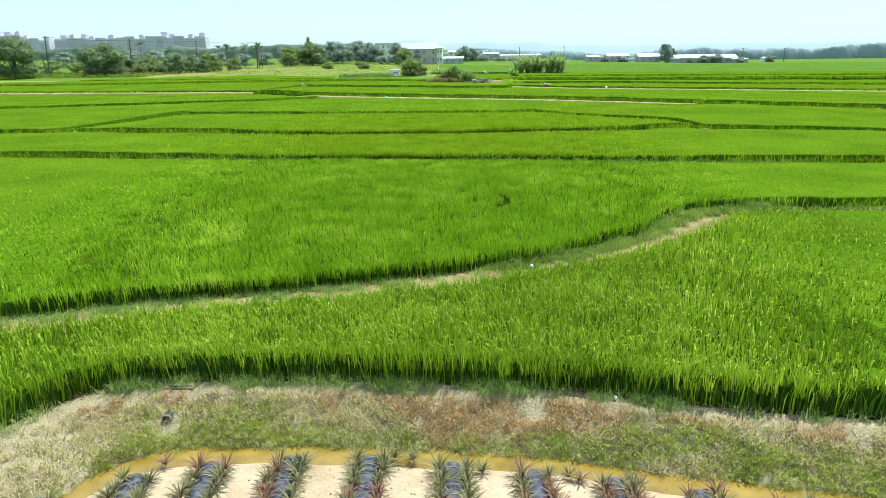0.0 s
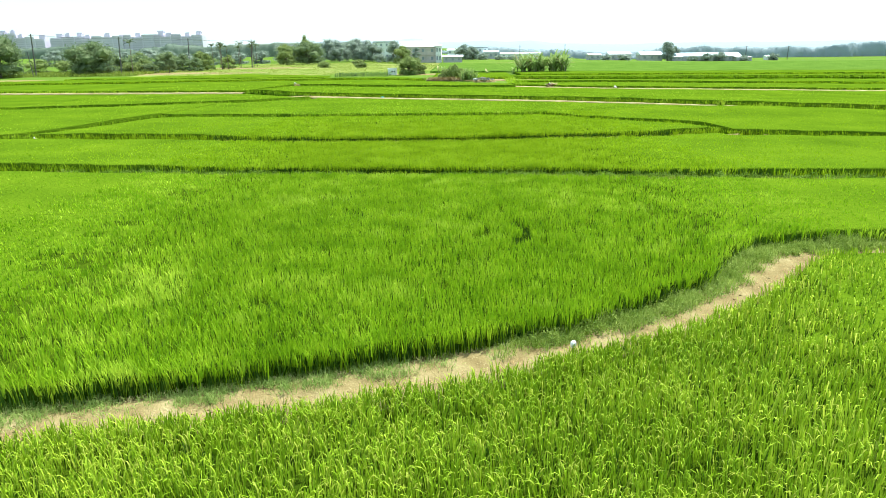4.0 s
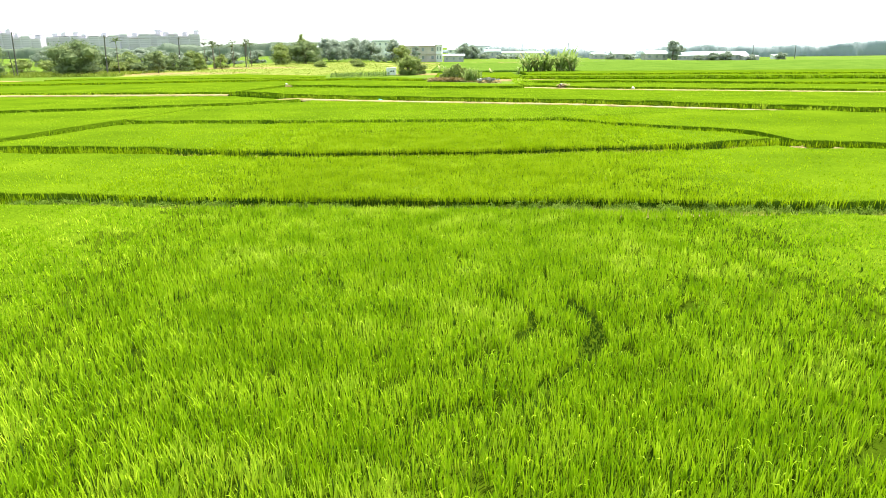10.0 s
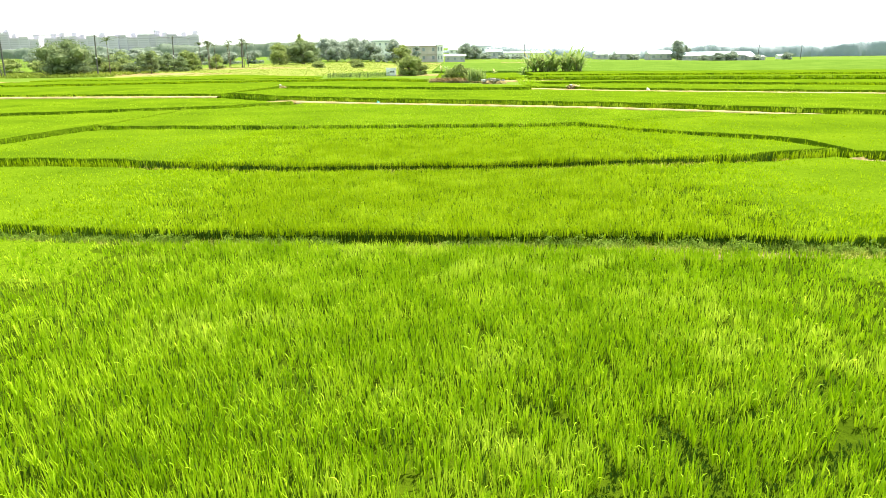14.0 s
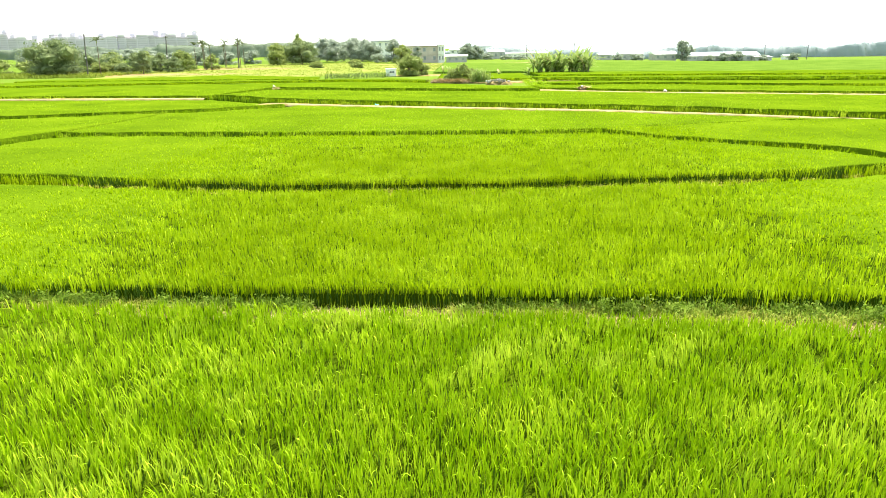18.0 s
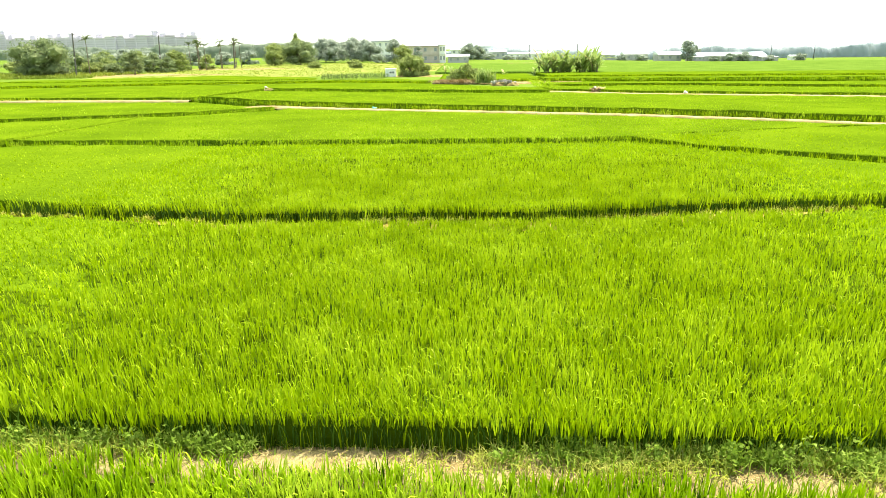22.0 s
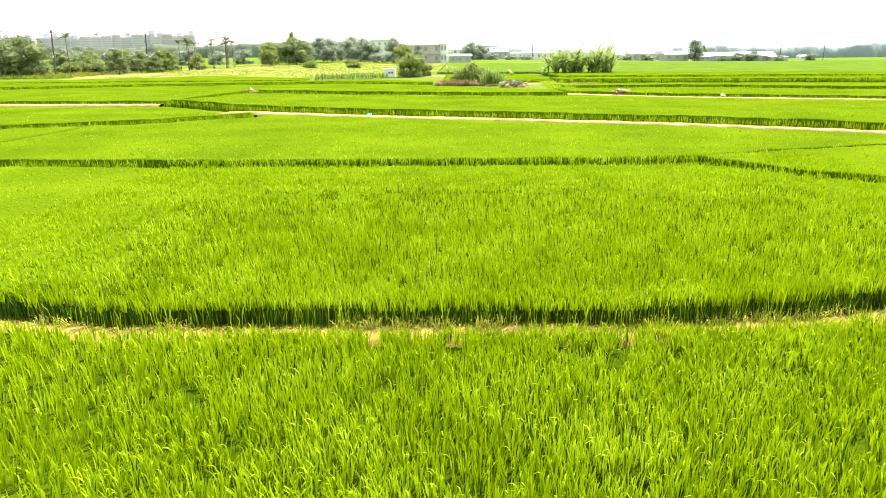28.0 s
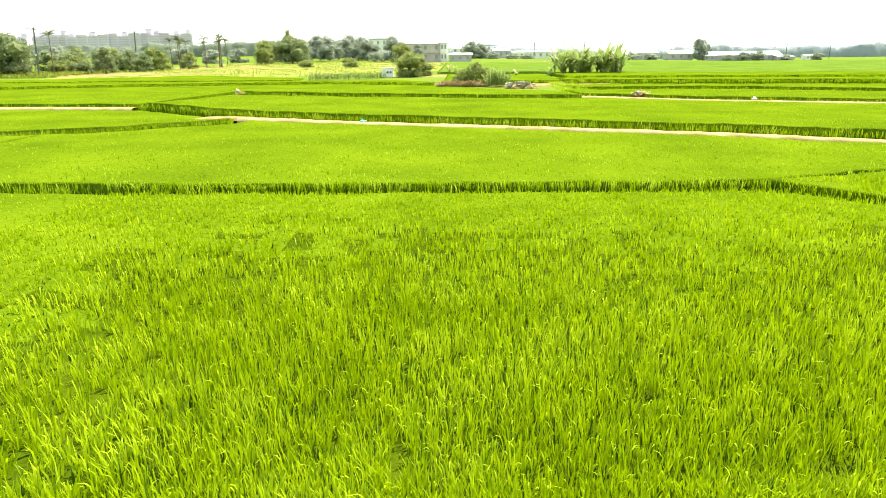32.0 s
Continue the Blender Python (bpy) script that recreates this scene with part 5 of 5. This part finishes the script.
# ---------------------------------------------------------------- rough ground, rubble, shed
for name, cx, cy, rx, ry, mat, hgt, label in (
        ("verge", -55, 262, 58, 88, VERGE, 0.06, "weedy yellow-green waste ground"),
        ("dirt_track", -92, 214, 34, 11, SAND, 0.10, "pale dirt track under the power poles"),
        ("dirt_track", -76, 262, 22, 12, SAND, 0.13, "pale dirt track beside the palms"),
        ("dirt_track", -118, 170, 22, 9, SAND, 0.10, "pale dirt track at the field corner"),
        ("dirt_patch", -9, 188, 9, 5, SAND, 0.12, "bare sandy patch beside the bush"),
        ("dirt_track", 9, 152, 12, 2.5, SAND, 0.2, "bare pale track behind the rubble"),
        ("dirt_patch", -24.0, 106.6, 3.2, 1.5, SAND, 0.13, "bare sandy end of the long path"),
        ("dirt_patch", 23.3, 60.0, 1.8, 1.3, SAND_PALE, -0.3, "bare sandy corner between three paddies"),
        ("far_field", 2, 300, 46, 7, SAND, 0.08, "pale bare strip of far field")):
    n = 48
    ang, rr = np.linspace(0, 2 * np.pi, n), np.linspace(0, 1, 14)
    A, R = np.meshgrid(ang, rr, indexing="ij")
    wob = 1 + 0.13 * np.sin(A * 3 + cx) + 0.09 * np.sin(A * 7 + cy)
    X, Y = cx + np.cos(A) * R * rx * wob, cy + np.sin(A) * R * ry * wob
    Z = hgt * (1 - R ** 6) - 0.1 * R ** 6 + lattice_noise(X, Y, 3.0, 5) * 0.05
    tagged(new(name, grid_mesh(name, X, Y, Z, mat)), label, "ground", kind="structure")
DRYWEED = leaf_material("yellow_weeds", (0.13, 0.19, 0.02), (0.19, 0.25, 0.03), (0.25, 0.29, 0.045), glow=0.3, patch=0.06)
x, y = rng.uniform(-98, -4, 5200), rng.uniform(182, 345, 5200)
keep = (((x + 55) / 50) ** 2 + ((y - 262) / 82) ** 2 < 1) & (lattice_noise(x, y, 14, 77) > -0.5)
x, y = x[keep], y[keep]
stuff("yellow_weeds", tuft_arrays(x, y, np.full(len(x), 0.0), 5, 0.42, 0.13, 0.6, 0.6, 0.5), DRYWEED, "yellow-green weeds over the waste ground", "weeds")
x, y = rng.uniform(-145, -95, 1500), rng.uniform(196, 226, 1500)
stuff("yellow_weeds", tuft_arrays(x, y, np.full(len(x), 0.0), 7, 1.1, 0.14, 0.4, 0.35, 0.4), DRYWEED, "yellow-green weeds behind the dirt track", "weeds")

# row of maize
MAIZE = leaf_material("maize_leaf", (0.06, 0.11, 0.03), (0.10, 0.16, 0.045), (0.18, 0.24, 0.08), patch=0.5)
maize_meshes = []
for k in range(3):
    z = np.linspace(0.15, 1.25, 9)
    p = np.stack([z * 0, z * 0, z], -1)
    az = np.arange(9) * 3.0 + k
    v, q, t = blade_arrays(p, az, np.full(9, 0.55), np.full(9, 0.75), np.full(9, 0.1), np.full(9, 1.1))
    v2, q2, t2 = blade_arrays(np.array([[0, 0, 0.0], [0, 0, 0.0]]), np.array([0.3, 1.9]), np.array([0.02, 0.02]), np.array([1.55, 1.5]), np.array([0.06, 0.06]), np.array([0.1, 0.1]))
    maize_meshes.append(mesh_arrays("maize_plant", *join_arrays([(v, q, t), (v2, q2, t2)]), MAIZE))
for k in range(96):
    f = (k // 3) / 31
    ob = new("maize_plant", maize_meshes[k % 3])
    ob.matrix_world = pose(-31.6 + 13.2 * f + rng.normal(0, 0.1), 174.2 + 4 * f + (k % 3) * 0.6, -0.02, 0, 0, rng.uniform(0, 360)) @ Matrix.Diagonal((1.0, 1.0, rng.uniform(0.58, 0.8), 1))
    tagged(ob, "leafy green maize plant in a short row", "maize", "maize row")

# brush heap and rubble
BRUSH = leaf_material("dry_brush", (0.16, 0.11, 0.045), (0.26, 0.185, 0.08), (0.37, 0.29, 0.14), glow=0.2, patch=0.5)
brush = thing("brush_heap", "heap of brown cut branches and dry leaves", "heap", at=(-2.5, 150.5, 0.0))
bm = bmesh.new()
for k in range(7):
    lump(bm, (-4.0 + k * 1.0, rng.uniform(-0.6, 0.6), 0.05), rng.uniform(0.8, 1.2), 0.5, k)
part("mound", bm, SOIL, brush)
v, q, t = tuft_arrays(np.concatenate([rng.normal(-3.0, 0.9, 180), rng.normal(0.4, 1.1, 160)]), rng.normal(0, 0.7, 340), rng.uniform(0.1, 0.5, 340), 8, 0.7, 0.045, 0.3, 0.6, 0.4)
part_mesh("brushwood", mesh_arrays("brushwood", v, q, t, BRUSH), brush)
shrub = thing("shrub", "light green shrub growing out of the brush heap", "shrub", at=(-1.8, 152, 0.2))
v, q = leaf_cloud([(0, 0, 1.7, 1.5, 1, 1.2), (1.6, 0.2, 1.4, 1.3, 0.9, 1.0), (-1.6, 0, 1.3, 1.2, 0.9, 0.9), (0.3, 0.3, 2.6, 0.6, 0.5, 0.7), (2.6, -0.6, 0.8, 0.9, 0.7, 0.7), (-2.6, -0.4, 0.7, 0.8, 0.7, 0.6)], 3400, 0.15, 95)
part_mesh("crown", mesh_arrays("crown", v, q, None, TREE_LIGHT), shrub)
bm = bmesh.new()
for k in range(5):
    tube(bm, (0, 0, -0.2), (math.cos(k * 1.3) * 0.8, math.sin(k * 1.3) * 0.6, 1.4), 0.05, 0.02, 6)
part("stems", bm, BARK, shrub)
cane = thing("reed_clump", "clump of tall arching reeds beside the brush", "reeds", at=(1.6, 149.5, 0.0))
v, q, t = tuft_arrays(rng.normal(0, 0.7, 26), rng.normal(0, 0.4, 26), np.full(26, 0.2), 10, 2.9, 0.13, 0.15, 0.35, 0.9)
part_mesh("leaves", mesh_arrays("leaves", v, q, t, BANANA), cane)
RUBBLE = earth_material("rubble", [(0.2, (0.22, 0.19, 0.16)), (0.8, (0.46, 0.43, 0.39))], 1.0, 9.0)
for k in range(26):
    f = k / 25
    ob = thing("rubble_block", "broken pale concrete block in a rubble heap", "rubble", "rubble heap", at=(2.6 + 3.4 * f + rng.normal(0, 0.25), 145.3 + rng.normal(0, 0.6), 0.42 + 0.3 * math.sin(math.pi * f) * rng.random()))
    bm = bmesh.new()
    box(bm, (0, 0, 0.1), (rng.uniform(0.25, 0.7), rng.uniform(0.25, 0.5), rng.uniform(0.15, 0.35)), rng.uniform(0, 3))
    bmesh.ops.subdivide_edges(bm, edges=bm.edges[:], cuts=1)
    for vv in bm.verts:
        vv.co += Vector(rng.normal(0, 0.035, 3))
    part("block", bm, WHITE if k % 9 == 4 else RUBBLE, ob)
bm = bmesh.new()
for k in range(6):
    lump(bm, (3.2 + k * 0.6, 145.6 + rng.normal(0, 0.3), 0.0), rng.uniform(0.8, 1.2), 0.5, k)
me = bpy.data.meshes.new("rubble_mound")
bm.to_mesh(me), bm.free()
me.materials.append(SAND)
tagged(new("rubble_mound", me), "low mound of sandy fill below the rubble", "mound", kind="structure")

GLASS_DARK = plain_material("dark_glass", (0.05, 0.06, 0.07), 0.15)
# pane colour lightened to stand for haze before the far buildings
GLASS_HAZED = plain_material("hazed_glass", (0.24, 0.27, 0.29), 0.4)
WALL_WHITE = plain_material("white_paint", (0.74, 0.74, 0.72), 0.7, 0, 0.08, 0.6)
WALL_GREY = plain_material("grey_render", (0.42, 0.42, 0.42), 0.8, 0, 0.12, 0.5)
ROOF_METAL = plain_material("pale_metal_roof", (0.66, 0.7, 0.72), 0.35, 0.0, 0.1, 0.4)
ROOF_BLUE = plain_material("blue_metal_roof", (0.45, 0.58, 0.68), 0.4, 0.0, 0.1, 0.4)
WALL_BEIGE = plain_material("beige_render", (0.52, 0.46, 0.42), 0.8, 0, 0.1, 0.5)
ROOF_PALE = plain_material("pale_green_roof", (0.34, 0.37, 0.35), 0.5, 0, 0.1, 0.4)
ROOF_GREY = plain_material("grey_roof", (0.32, 0.33, 0.35), 0.6, 0.0, 0.12, 0.4)

shed = thing("garden_shed", "small white metal shed with two dark window panes", "shed", at=(-18.4, 186, 0))
boxed("body", (0, 0, 0.85), (2.3, 1.8, 1.7), WALL_WHITE, shed, bevel=0.03)
boxed("roof", (0, 0, 1.74), (2.5, 2.0, 0.09), ROOF_METAL, shed, "flat pale metal roof", bevel=0.02)
for dx in (0.05, 0.62):
    w = boxed("window", (dx, -0.915, 0.95), (0.42, 0.04, 0.42), WALL_GREY, shed)
    boxed("pane", (dx, -0.94, 0.95), (0.32, 0.02, 0.32), GLASS_DARK, w)
boxed("door", (-0.68, -0.915, 0.75), (0.6, 0.04, 1.4), ROOF_METAL, shed)


# ---------------------------------------------------------------- poles and wires
POLE = earth_material("weathered_pole", [(0.2, (0.09, 0.085, 0.08)), (0.8, (0.17, 0.16, 0.15))], 0.6, 9.0)


def pole(x, y, h, dx, dy, label, brace=False, boxy=False):
    t = thing("utility_pole", label, "utility pole", "power line", at=(x, y, ground_z(x, y)))
    bm = bmesh.new()
    tube(bm, (0, 0, -0.3), (dx, dy, h), 0.2, 0.15, 10)
    part("pole", bm, POLE, t)
    bm = bmesh.new()
    box(bm, (dx, dy, h - 0.5), (1.5, 0.1, 0.1))
    part("crossarm", bm, WOOD, t)
    for k in (-0.65, 0.0, 0.65):
        bm = bmesh.new()
        tube(bm, (dx + k, dy, h - 0.45), (dx + k, dy, h - 0.2), 0.05, 0.04, 8)
        part("insulator", bm, WHITE, t)
    if boxy:
        boxed("meter_box", (0.22, -0.1, h * 0.45), (0.3, 0.25, 0.45), WALL_WHITE, t)
    if brace:
        bm = bmesh.new()
        tube(bm, (-1.0, 0.3, -0.3), (-1.5, 0.2, h * 0.58), 0.13, 0.1, 9)
        part("brace", bm, POLE, t)
    return Vector((x + dx, y + dy, ground_z(x, y) + h - 0.2))


tops = [pole(-124.5, 201, 12.0, 0.6, 0, "leaning double utility pole beside the dirt track", True),
        pole(-101.4, 205.5, 10.9, 0.6, 0.2, "slightly leaning concrete utility pole with a box", boxy=True),
        pole(-93.6, 237.5, 10.8, 0.5, 0.3, "concrete utility pole behind the round tree", boxy=True),
        pole(-81.3, 268, 10.6, 0.5, 0.2, "concrete utility pole among the palms")]
for a, b in zip(tops[:-1], tops[1:]):
    for k in (-0.65, 0.65):
        w = thing("overhead_wire", "thin dark overhead wire between two poles", "wire", "power line")
        bm = bmesh.new()
        rings = []
        for j in range(13):
            f = j / 12
            pnt = a.lerp(b, f) + Vector((k, 0, -1.0 * 4 * f * (1 - f) * 0.5))
            rings.append([bm.verts.new(pnt + Vector((0.02 * math.cos(i * 1.2566), 0, 0.02 * math.sin(i * 1.2566)))) for i in range(5)])
        for r0, r1 in zip(rings[:-1], rings[1:]):
            for i in range(5):
                bm.faces.new((r0[i], r0[(i + 1) % 5], r1[(i + 1) % 5], r1[i]))
        part("cable", bm, BLACK, w)
for k, (x, y, h) in enumerate([(178, 440, 9), (34, 408, 8), (62, 420, 9), (218, 470, 9)]):
    pole(x, y, h, 0, 0, "far thin utility pole beside the sheds")


# ---------------------------------------------------------------- buildings
def house(x, y, w, d, h, storeys, bays, label, wall=WALL_WHITE, roof=ROOF_GREY, pitched=0.0, name="house", win=1.2):
    z0 = ground_z(x, y)
    t = thing(name, label, name.replace("_", " "), at=(x, y, z0))
    boxed("wall", (0, 0, h / 2 - 0.3), (w, d, h + 0.6), wall, t)
    if pitched:
        bm = bmesh.new()
        e = 0.5
        vs = [bm.verts.new(c) for c in ((-w / 2 - e, -d / 2 - e, h), (w / 2 + e, -d / 2 - e, h), (w / 2 + e, d / 2 + e, h), (-w / 2 - e, d / 2 + e, h),
                                        (-w / 2 - e, 0, h + pitched), (w / 2 + e, 0, h + pitched))]
        for f in ((0, 1, 5, 4), (3, 4, 5, 2), (0, 4, 3), (1, 2, 5), (0, 3, 2, 1)):
            bm.faces.new([vs[i] for i in f])
        part("roof", bm, roof, t)
    else:
        boxed("roof", (0, 0, h + 0.15), (w + 0.5, d + 0.5, 0.35), roof, t)
        boxed("parapet", (0, -d / 2, h + 0.5), (w, 0.2, 0.6), wall, t)
    sh = h / storeys
    for s in range(storeys):
        for b in range(bays):
            wx = -w / 2 + w * (b + 0.5) / bays
            wd = boxed("window", (wx, -d / 2 - 0.03, sh * (s + 0.55)), (min(win, w / bays * 0.6), 0.1, sh * 0.45), WALL_GREY, t)
            boxed("pane", (wx, -d / 2 - 0.09, sh * (s + 0.55)), (min(win, w / bays * 0.6) - 0.2, 0.05, sh * 0.45 - 0.2), GLASS_HAZED, wd)
        if storeys > 1:
            boxed("ledge", (0, -d / 2 - 0.15, sh * (s + 1) - 0.12), (w + 0.2, 0.4, 0.16), wall, t)
    return t


house(-20.5, 334, 17.5, 9, 7.1, 2, 4, "two-storey beige farmhouse under a wide pale metal roof", WALL_BEIGE, ROOF_PALE, 2.9)
house(-10.9, 332, 2.6, 8, 7.4, 2, 2, "narrow white gabled end of the farmhouse", WALL_WHITE, ROOF_PALE, 1.0, win=0.7)
house(-4.2, 330, 9, 6, 2.6, 1, 3, "low open shed beside the farmhouse", WALL_GREY, ROOF_METAL, 0.8, "farm_shed")
house(-4, 422, 9, 9, 5.0, 2, 3, "white two-storey house in the distance", WALL_WHITE, ROOF_METAL, 1.0)
house(10, 442, 13, 9, 6.4, 2, 4, "pale two-storey house in the distance", WALL_WHITE, ROOF_GREY)
house(18, 432, 9, 8, 4.0, 1, 3, "grey single-storey house in the distance", WALL_GREY, ROOF_BLUE, 1.2)
house(36, 430, 24, 9, 3.4, 1, 7, "long white single-storey hall", WALL_WHITE, ROOF_METAL, 0.7, "farm_shed")
house(-50, 452, 14, 10, 10.2, 3, 4, "pale three-storey house behind the trees", WALL_WHITE, ROOF_GREY)
house(-38, 460, 10, 9, 8.4, 3, 3, "grey three-storey house behind the trees", WALL_GREY, ROOF_METAL)
house(-100, 520, 16, 10, 7, 2, 5, "grey workshop behind the palms", WALL_GREY, ROOF_METAL, 1.5)
house(-128, 560, 20, 12, 9, 3, 6, "grey apartment house behind the palms", WALL_GREY, ROOF_GREY)
for x, y, w, h, p, roof in ((83, 440, 7, 3.0, 0.9, ROOF_METAL), (98, 438, 13, 3.6, 1.6, ROOF_METAL), (118, 440, 13, 3.6, 1.8, ROOF_METAL), (152, 436, 38, 3.2, 2.0, ROOF_BLUE), (131, 432, 6, 2.6, 0.8, ROOF_METAL), (171, 430, 9, 2.2, 0.6, ROOF_GREY)):
    house(x, y, w, 12, h, 1, max(2, int(w / 4)), "low farm shed with a pale metal roof", WALL_GREY, roof, p, "farm_shed", 1.6)
house(212, 482, 7, 5, 2.4, 1, 2, "tiny pale hut at the field edge", WALL_WHITE, ROOF_METAL, 0.8, "farm_shed")

# distance haze is painted into the wall and window colours
APT = plain_material("haze_pale_render", (0.58, 0.54, 0.635), 0.8, 0, 0.04, 0.05)
APT_DARK = plain_material("hazed_window_grey", (0.48, 0.44, 0.54), 0.8, 0, 0.04, 0.05)


def block(x, y, w, h, seed):
    """One slab: bays that step in height, window bands, piers, and stair towers on the roof."""
    r = np.random.default_rng(400 + seed)
    t = thing("apartment_block", "long pale hazy apartment block with rooftop towers", "apartment block", "apartment blocks", at=(x, y, -3))
    bays = max(2, int(round(w / 17)))
    bw = w / bays
    for k in range(bays):
        bh, bx = h - float(r.choice([0, 0, 1.2, 3.1])), -w / 2 + bw * (k + 0.5)
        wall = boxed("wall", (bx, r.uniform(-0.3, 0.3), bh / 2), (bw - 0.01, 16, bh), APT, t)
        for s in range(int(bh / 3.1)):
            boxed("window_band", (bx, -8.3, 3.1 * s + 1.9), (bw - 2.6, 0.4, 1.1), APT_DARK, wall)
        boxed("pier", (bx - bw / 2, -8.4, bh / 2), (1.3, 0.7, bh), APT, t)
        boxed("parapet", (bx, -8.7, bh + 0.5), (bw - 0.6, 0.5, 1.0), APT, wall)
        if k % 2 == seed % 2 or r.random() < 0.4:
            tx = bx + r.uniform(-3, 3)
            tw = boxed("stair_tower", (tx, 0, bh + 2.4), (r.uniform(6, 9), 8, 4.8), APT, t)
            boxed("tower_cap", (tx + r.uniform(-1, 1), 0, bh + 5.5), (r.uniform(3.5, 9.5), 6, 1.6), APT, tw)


for k, (x0, x1, h) in enumerate([(-760, -706, 37), (-696, -650, 35), (-650, -607, 30), (-597, -549, 29.5), (-549, -494, 29.5), (-494, -434, 31), (-434, -377, 31)]):
    block((x0 + x1) / 2, 1000 + (k % 2) * 3, x1 - x0 + (5 if k > 2 else 0), h, k)

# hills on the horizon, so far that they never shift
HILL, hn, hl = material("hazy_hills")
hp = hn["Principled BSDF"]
# the pale blue base colour carries the distance haze
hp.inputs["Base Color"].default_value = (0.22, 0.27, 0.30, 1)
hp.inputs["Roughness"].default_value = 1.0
u = np.linspace(-2600, 2600, 160)
ridge = 42 + 16 * lattice_noise(u, u * 0, 420, 3) + 8 * lattice_noise(u, u * 0, 130, 4)
ridge = ridge * np.interp(u, [-2600, -900, -700, 300, 800, 1800, 2600], [0.6, 0.7, 1.35, 1.2, 0.35, 0.5, 0.4])
w = np.linspace(0, 1, 6)
X = np.repeat(u[:, None], 6, 1)
Y = 3300 + w[None] * 500 + 0 * X
Z = -70 + (ridge[:, None] + 70) * np.sin(w[None] * np.pi / 2)
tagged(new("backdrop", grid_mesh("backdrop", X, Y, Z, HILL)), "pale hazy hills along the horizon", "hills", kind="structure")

# rank grass along the open ends of the far strips
x, y = rng.uniform(9.4, 12.6, 260), rng.uniform(134, 170, 260)
stuff("rank_grass", tuft_arrays(x, y, np.array([ground_z(a, c) for a, c in zip(x, y)]), 14, 0.7, 0.045, 0.25, 0.35, 0.5), RICE_GREEN, "rank green grass along the ends of the far strips", "grass")

# rank grass and leafy weeds thick along the bend of the first dike
x, y = along(DIKE1_NEAR, DIKE1_FAR, 0.5, 15, 620, 0.42, 1.3)
keep = lattice_noise(x, y, 1.2, 58) > -0.45 + 0.65 * (x < 4)
rise = lattice_noise(x, y, 0.9, 59) + 0.5 * lattice_noise(x, y, 0.4, 60)
for low, high, tall in ((-9, -0.3, 0.26), (-0.3, 0.35, 0.46), (0.35, 9, 0.68)):
    some = keep & (rise > low) & (rise <= high)
    stuff("bushy_weeds", tuft_arrays(x[some], y[some], np.full(some.sum(), 0.04), 36, tall, 0.016, 0.13, 0.4, 0.8), WEED_DARK, "thick grey-green grassy weeds along the dike", "weeds")
wx_, wy_ = along(DIKE1_NEAR, DIKE1_FAR, 1.0, 14, 240, 0.5, 1.3)
heap = [(a, c, 0.05 + g.uniform(0.08, 0.24), g.uniform(0.14, 0.3), g.uniform(0.14, 0.26), g.uniform(0.12, 0.3)) for a, c in zip(wx_, wy_)]
v, q = leaf_cloud(heap, 15000, 0.026, 97)
tagged(new("bushy_weeds", mesh_arrays("bushy_weeds", v, q, None, WEED_DARK)), "thick grey-green leafy weeds along the dike", "weeds", kind="stuff")
x, y = along(DIKE1_NEAR, DIKE1_FAR, -16, 12, 420, -0.1, 0.25)
stuff("path_straw", tuft_arrays(x, y, np.full(420, 0.08), 7, 0.2, 0.011, 0.12, 0.95, 0.5), RUST, "brown dead leaves fallen from the rice", "straw")
clods = bmesh.new()
for a, c in zip(*along(DIKE1_NEAR, DIKE1_FAR, -10, 12, 150, 0.05, 0.75)):
    m = Matrix.Translation((a, c, 0.11)) @ Matrix.Rotation(rng.uniform(0, 6), 4, "Z") @ Matrix.Diagonal((1, 0.8, 0.55, 1))
    bmesh.ops.create_icosphere(clods, subdivisions=1, radius=float(rng.uniform(0.015, 0.06)), matrix=m)
me = bpy.data.meshes.new("mud_clods")
clods.to_mesh(me), clods.free()
me.materials.append(SAND)
tagged(new("mud_clods", me), "dry crumbled clods on the mud path", "clods", kind="stuff")
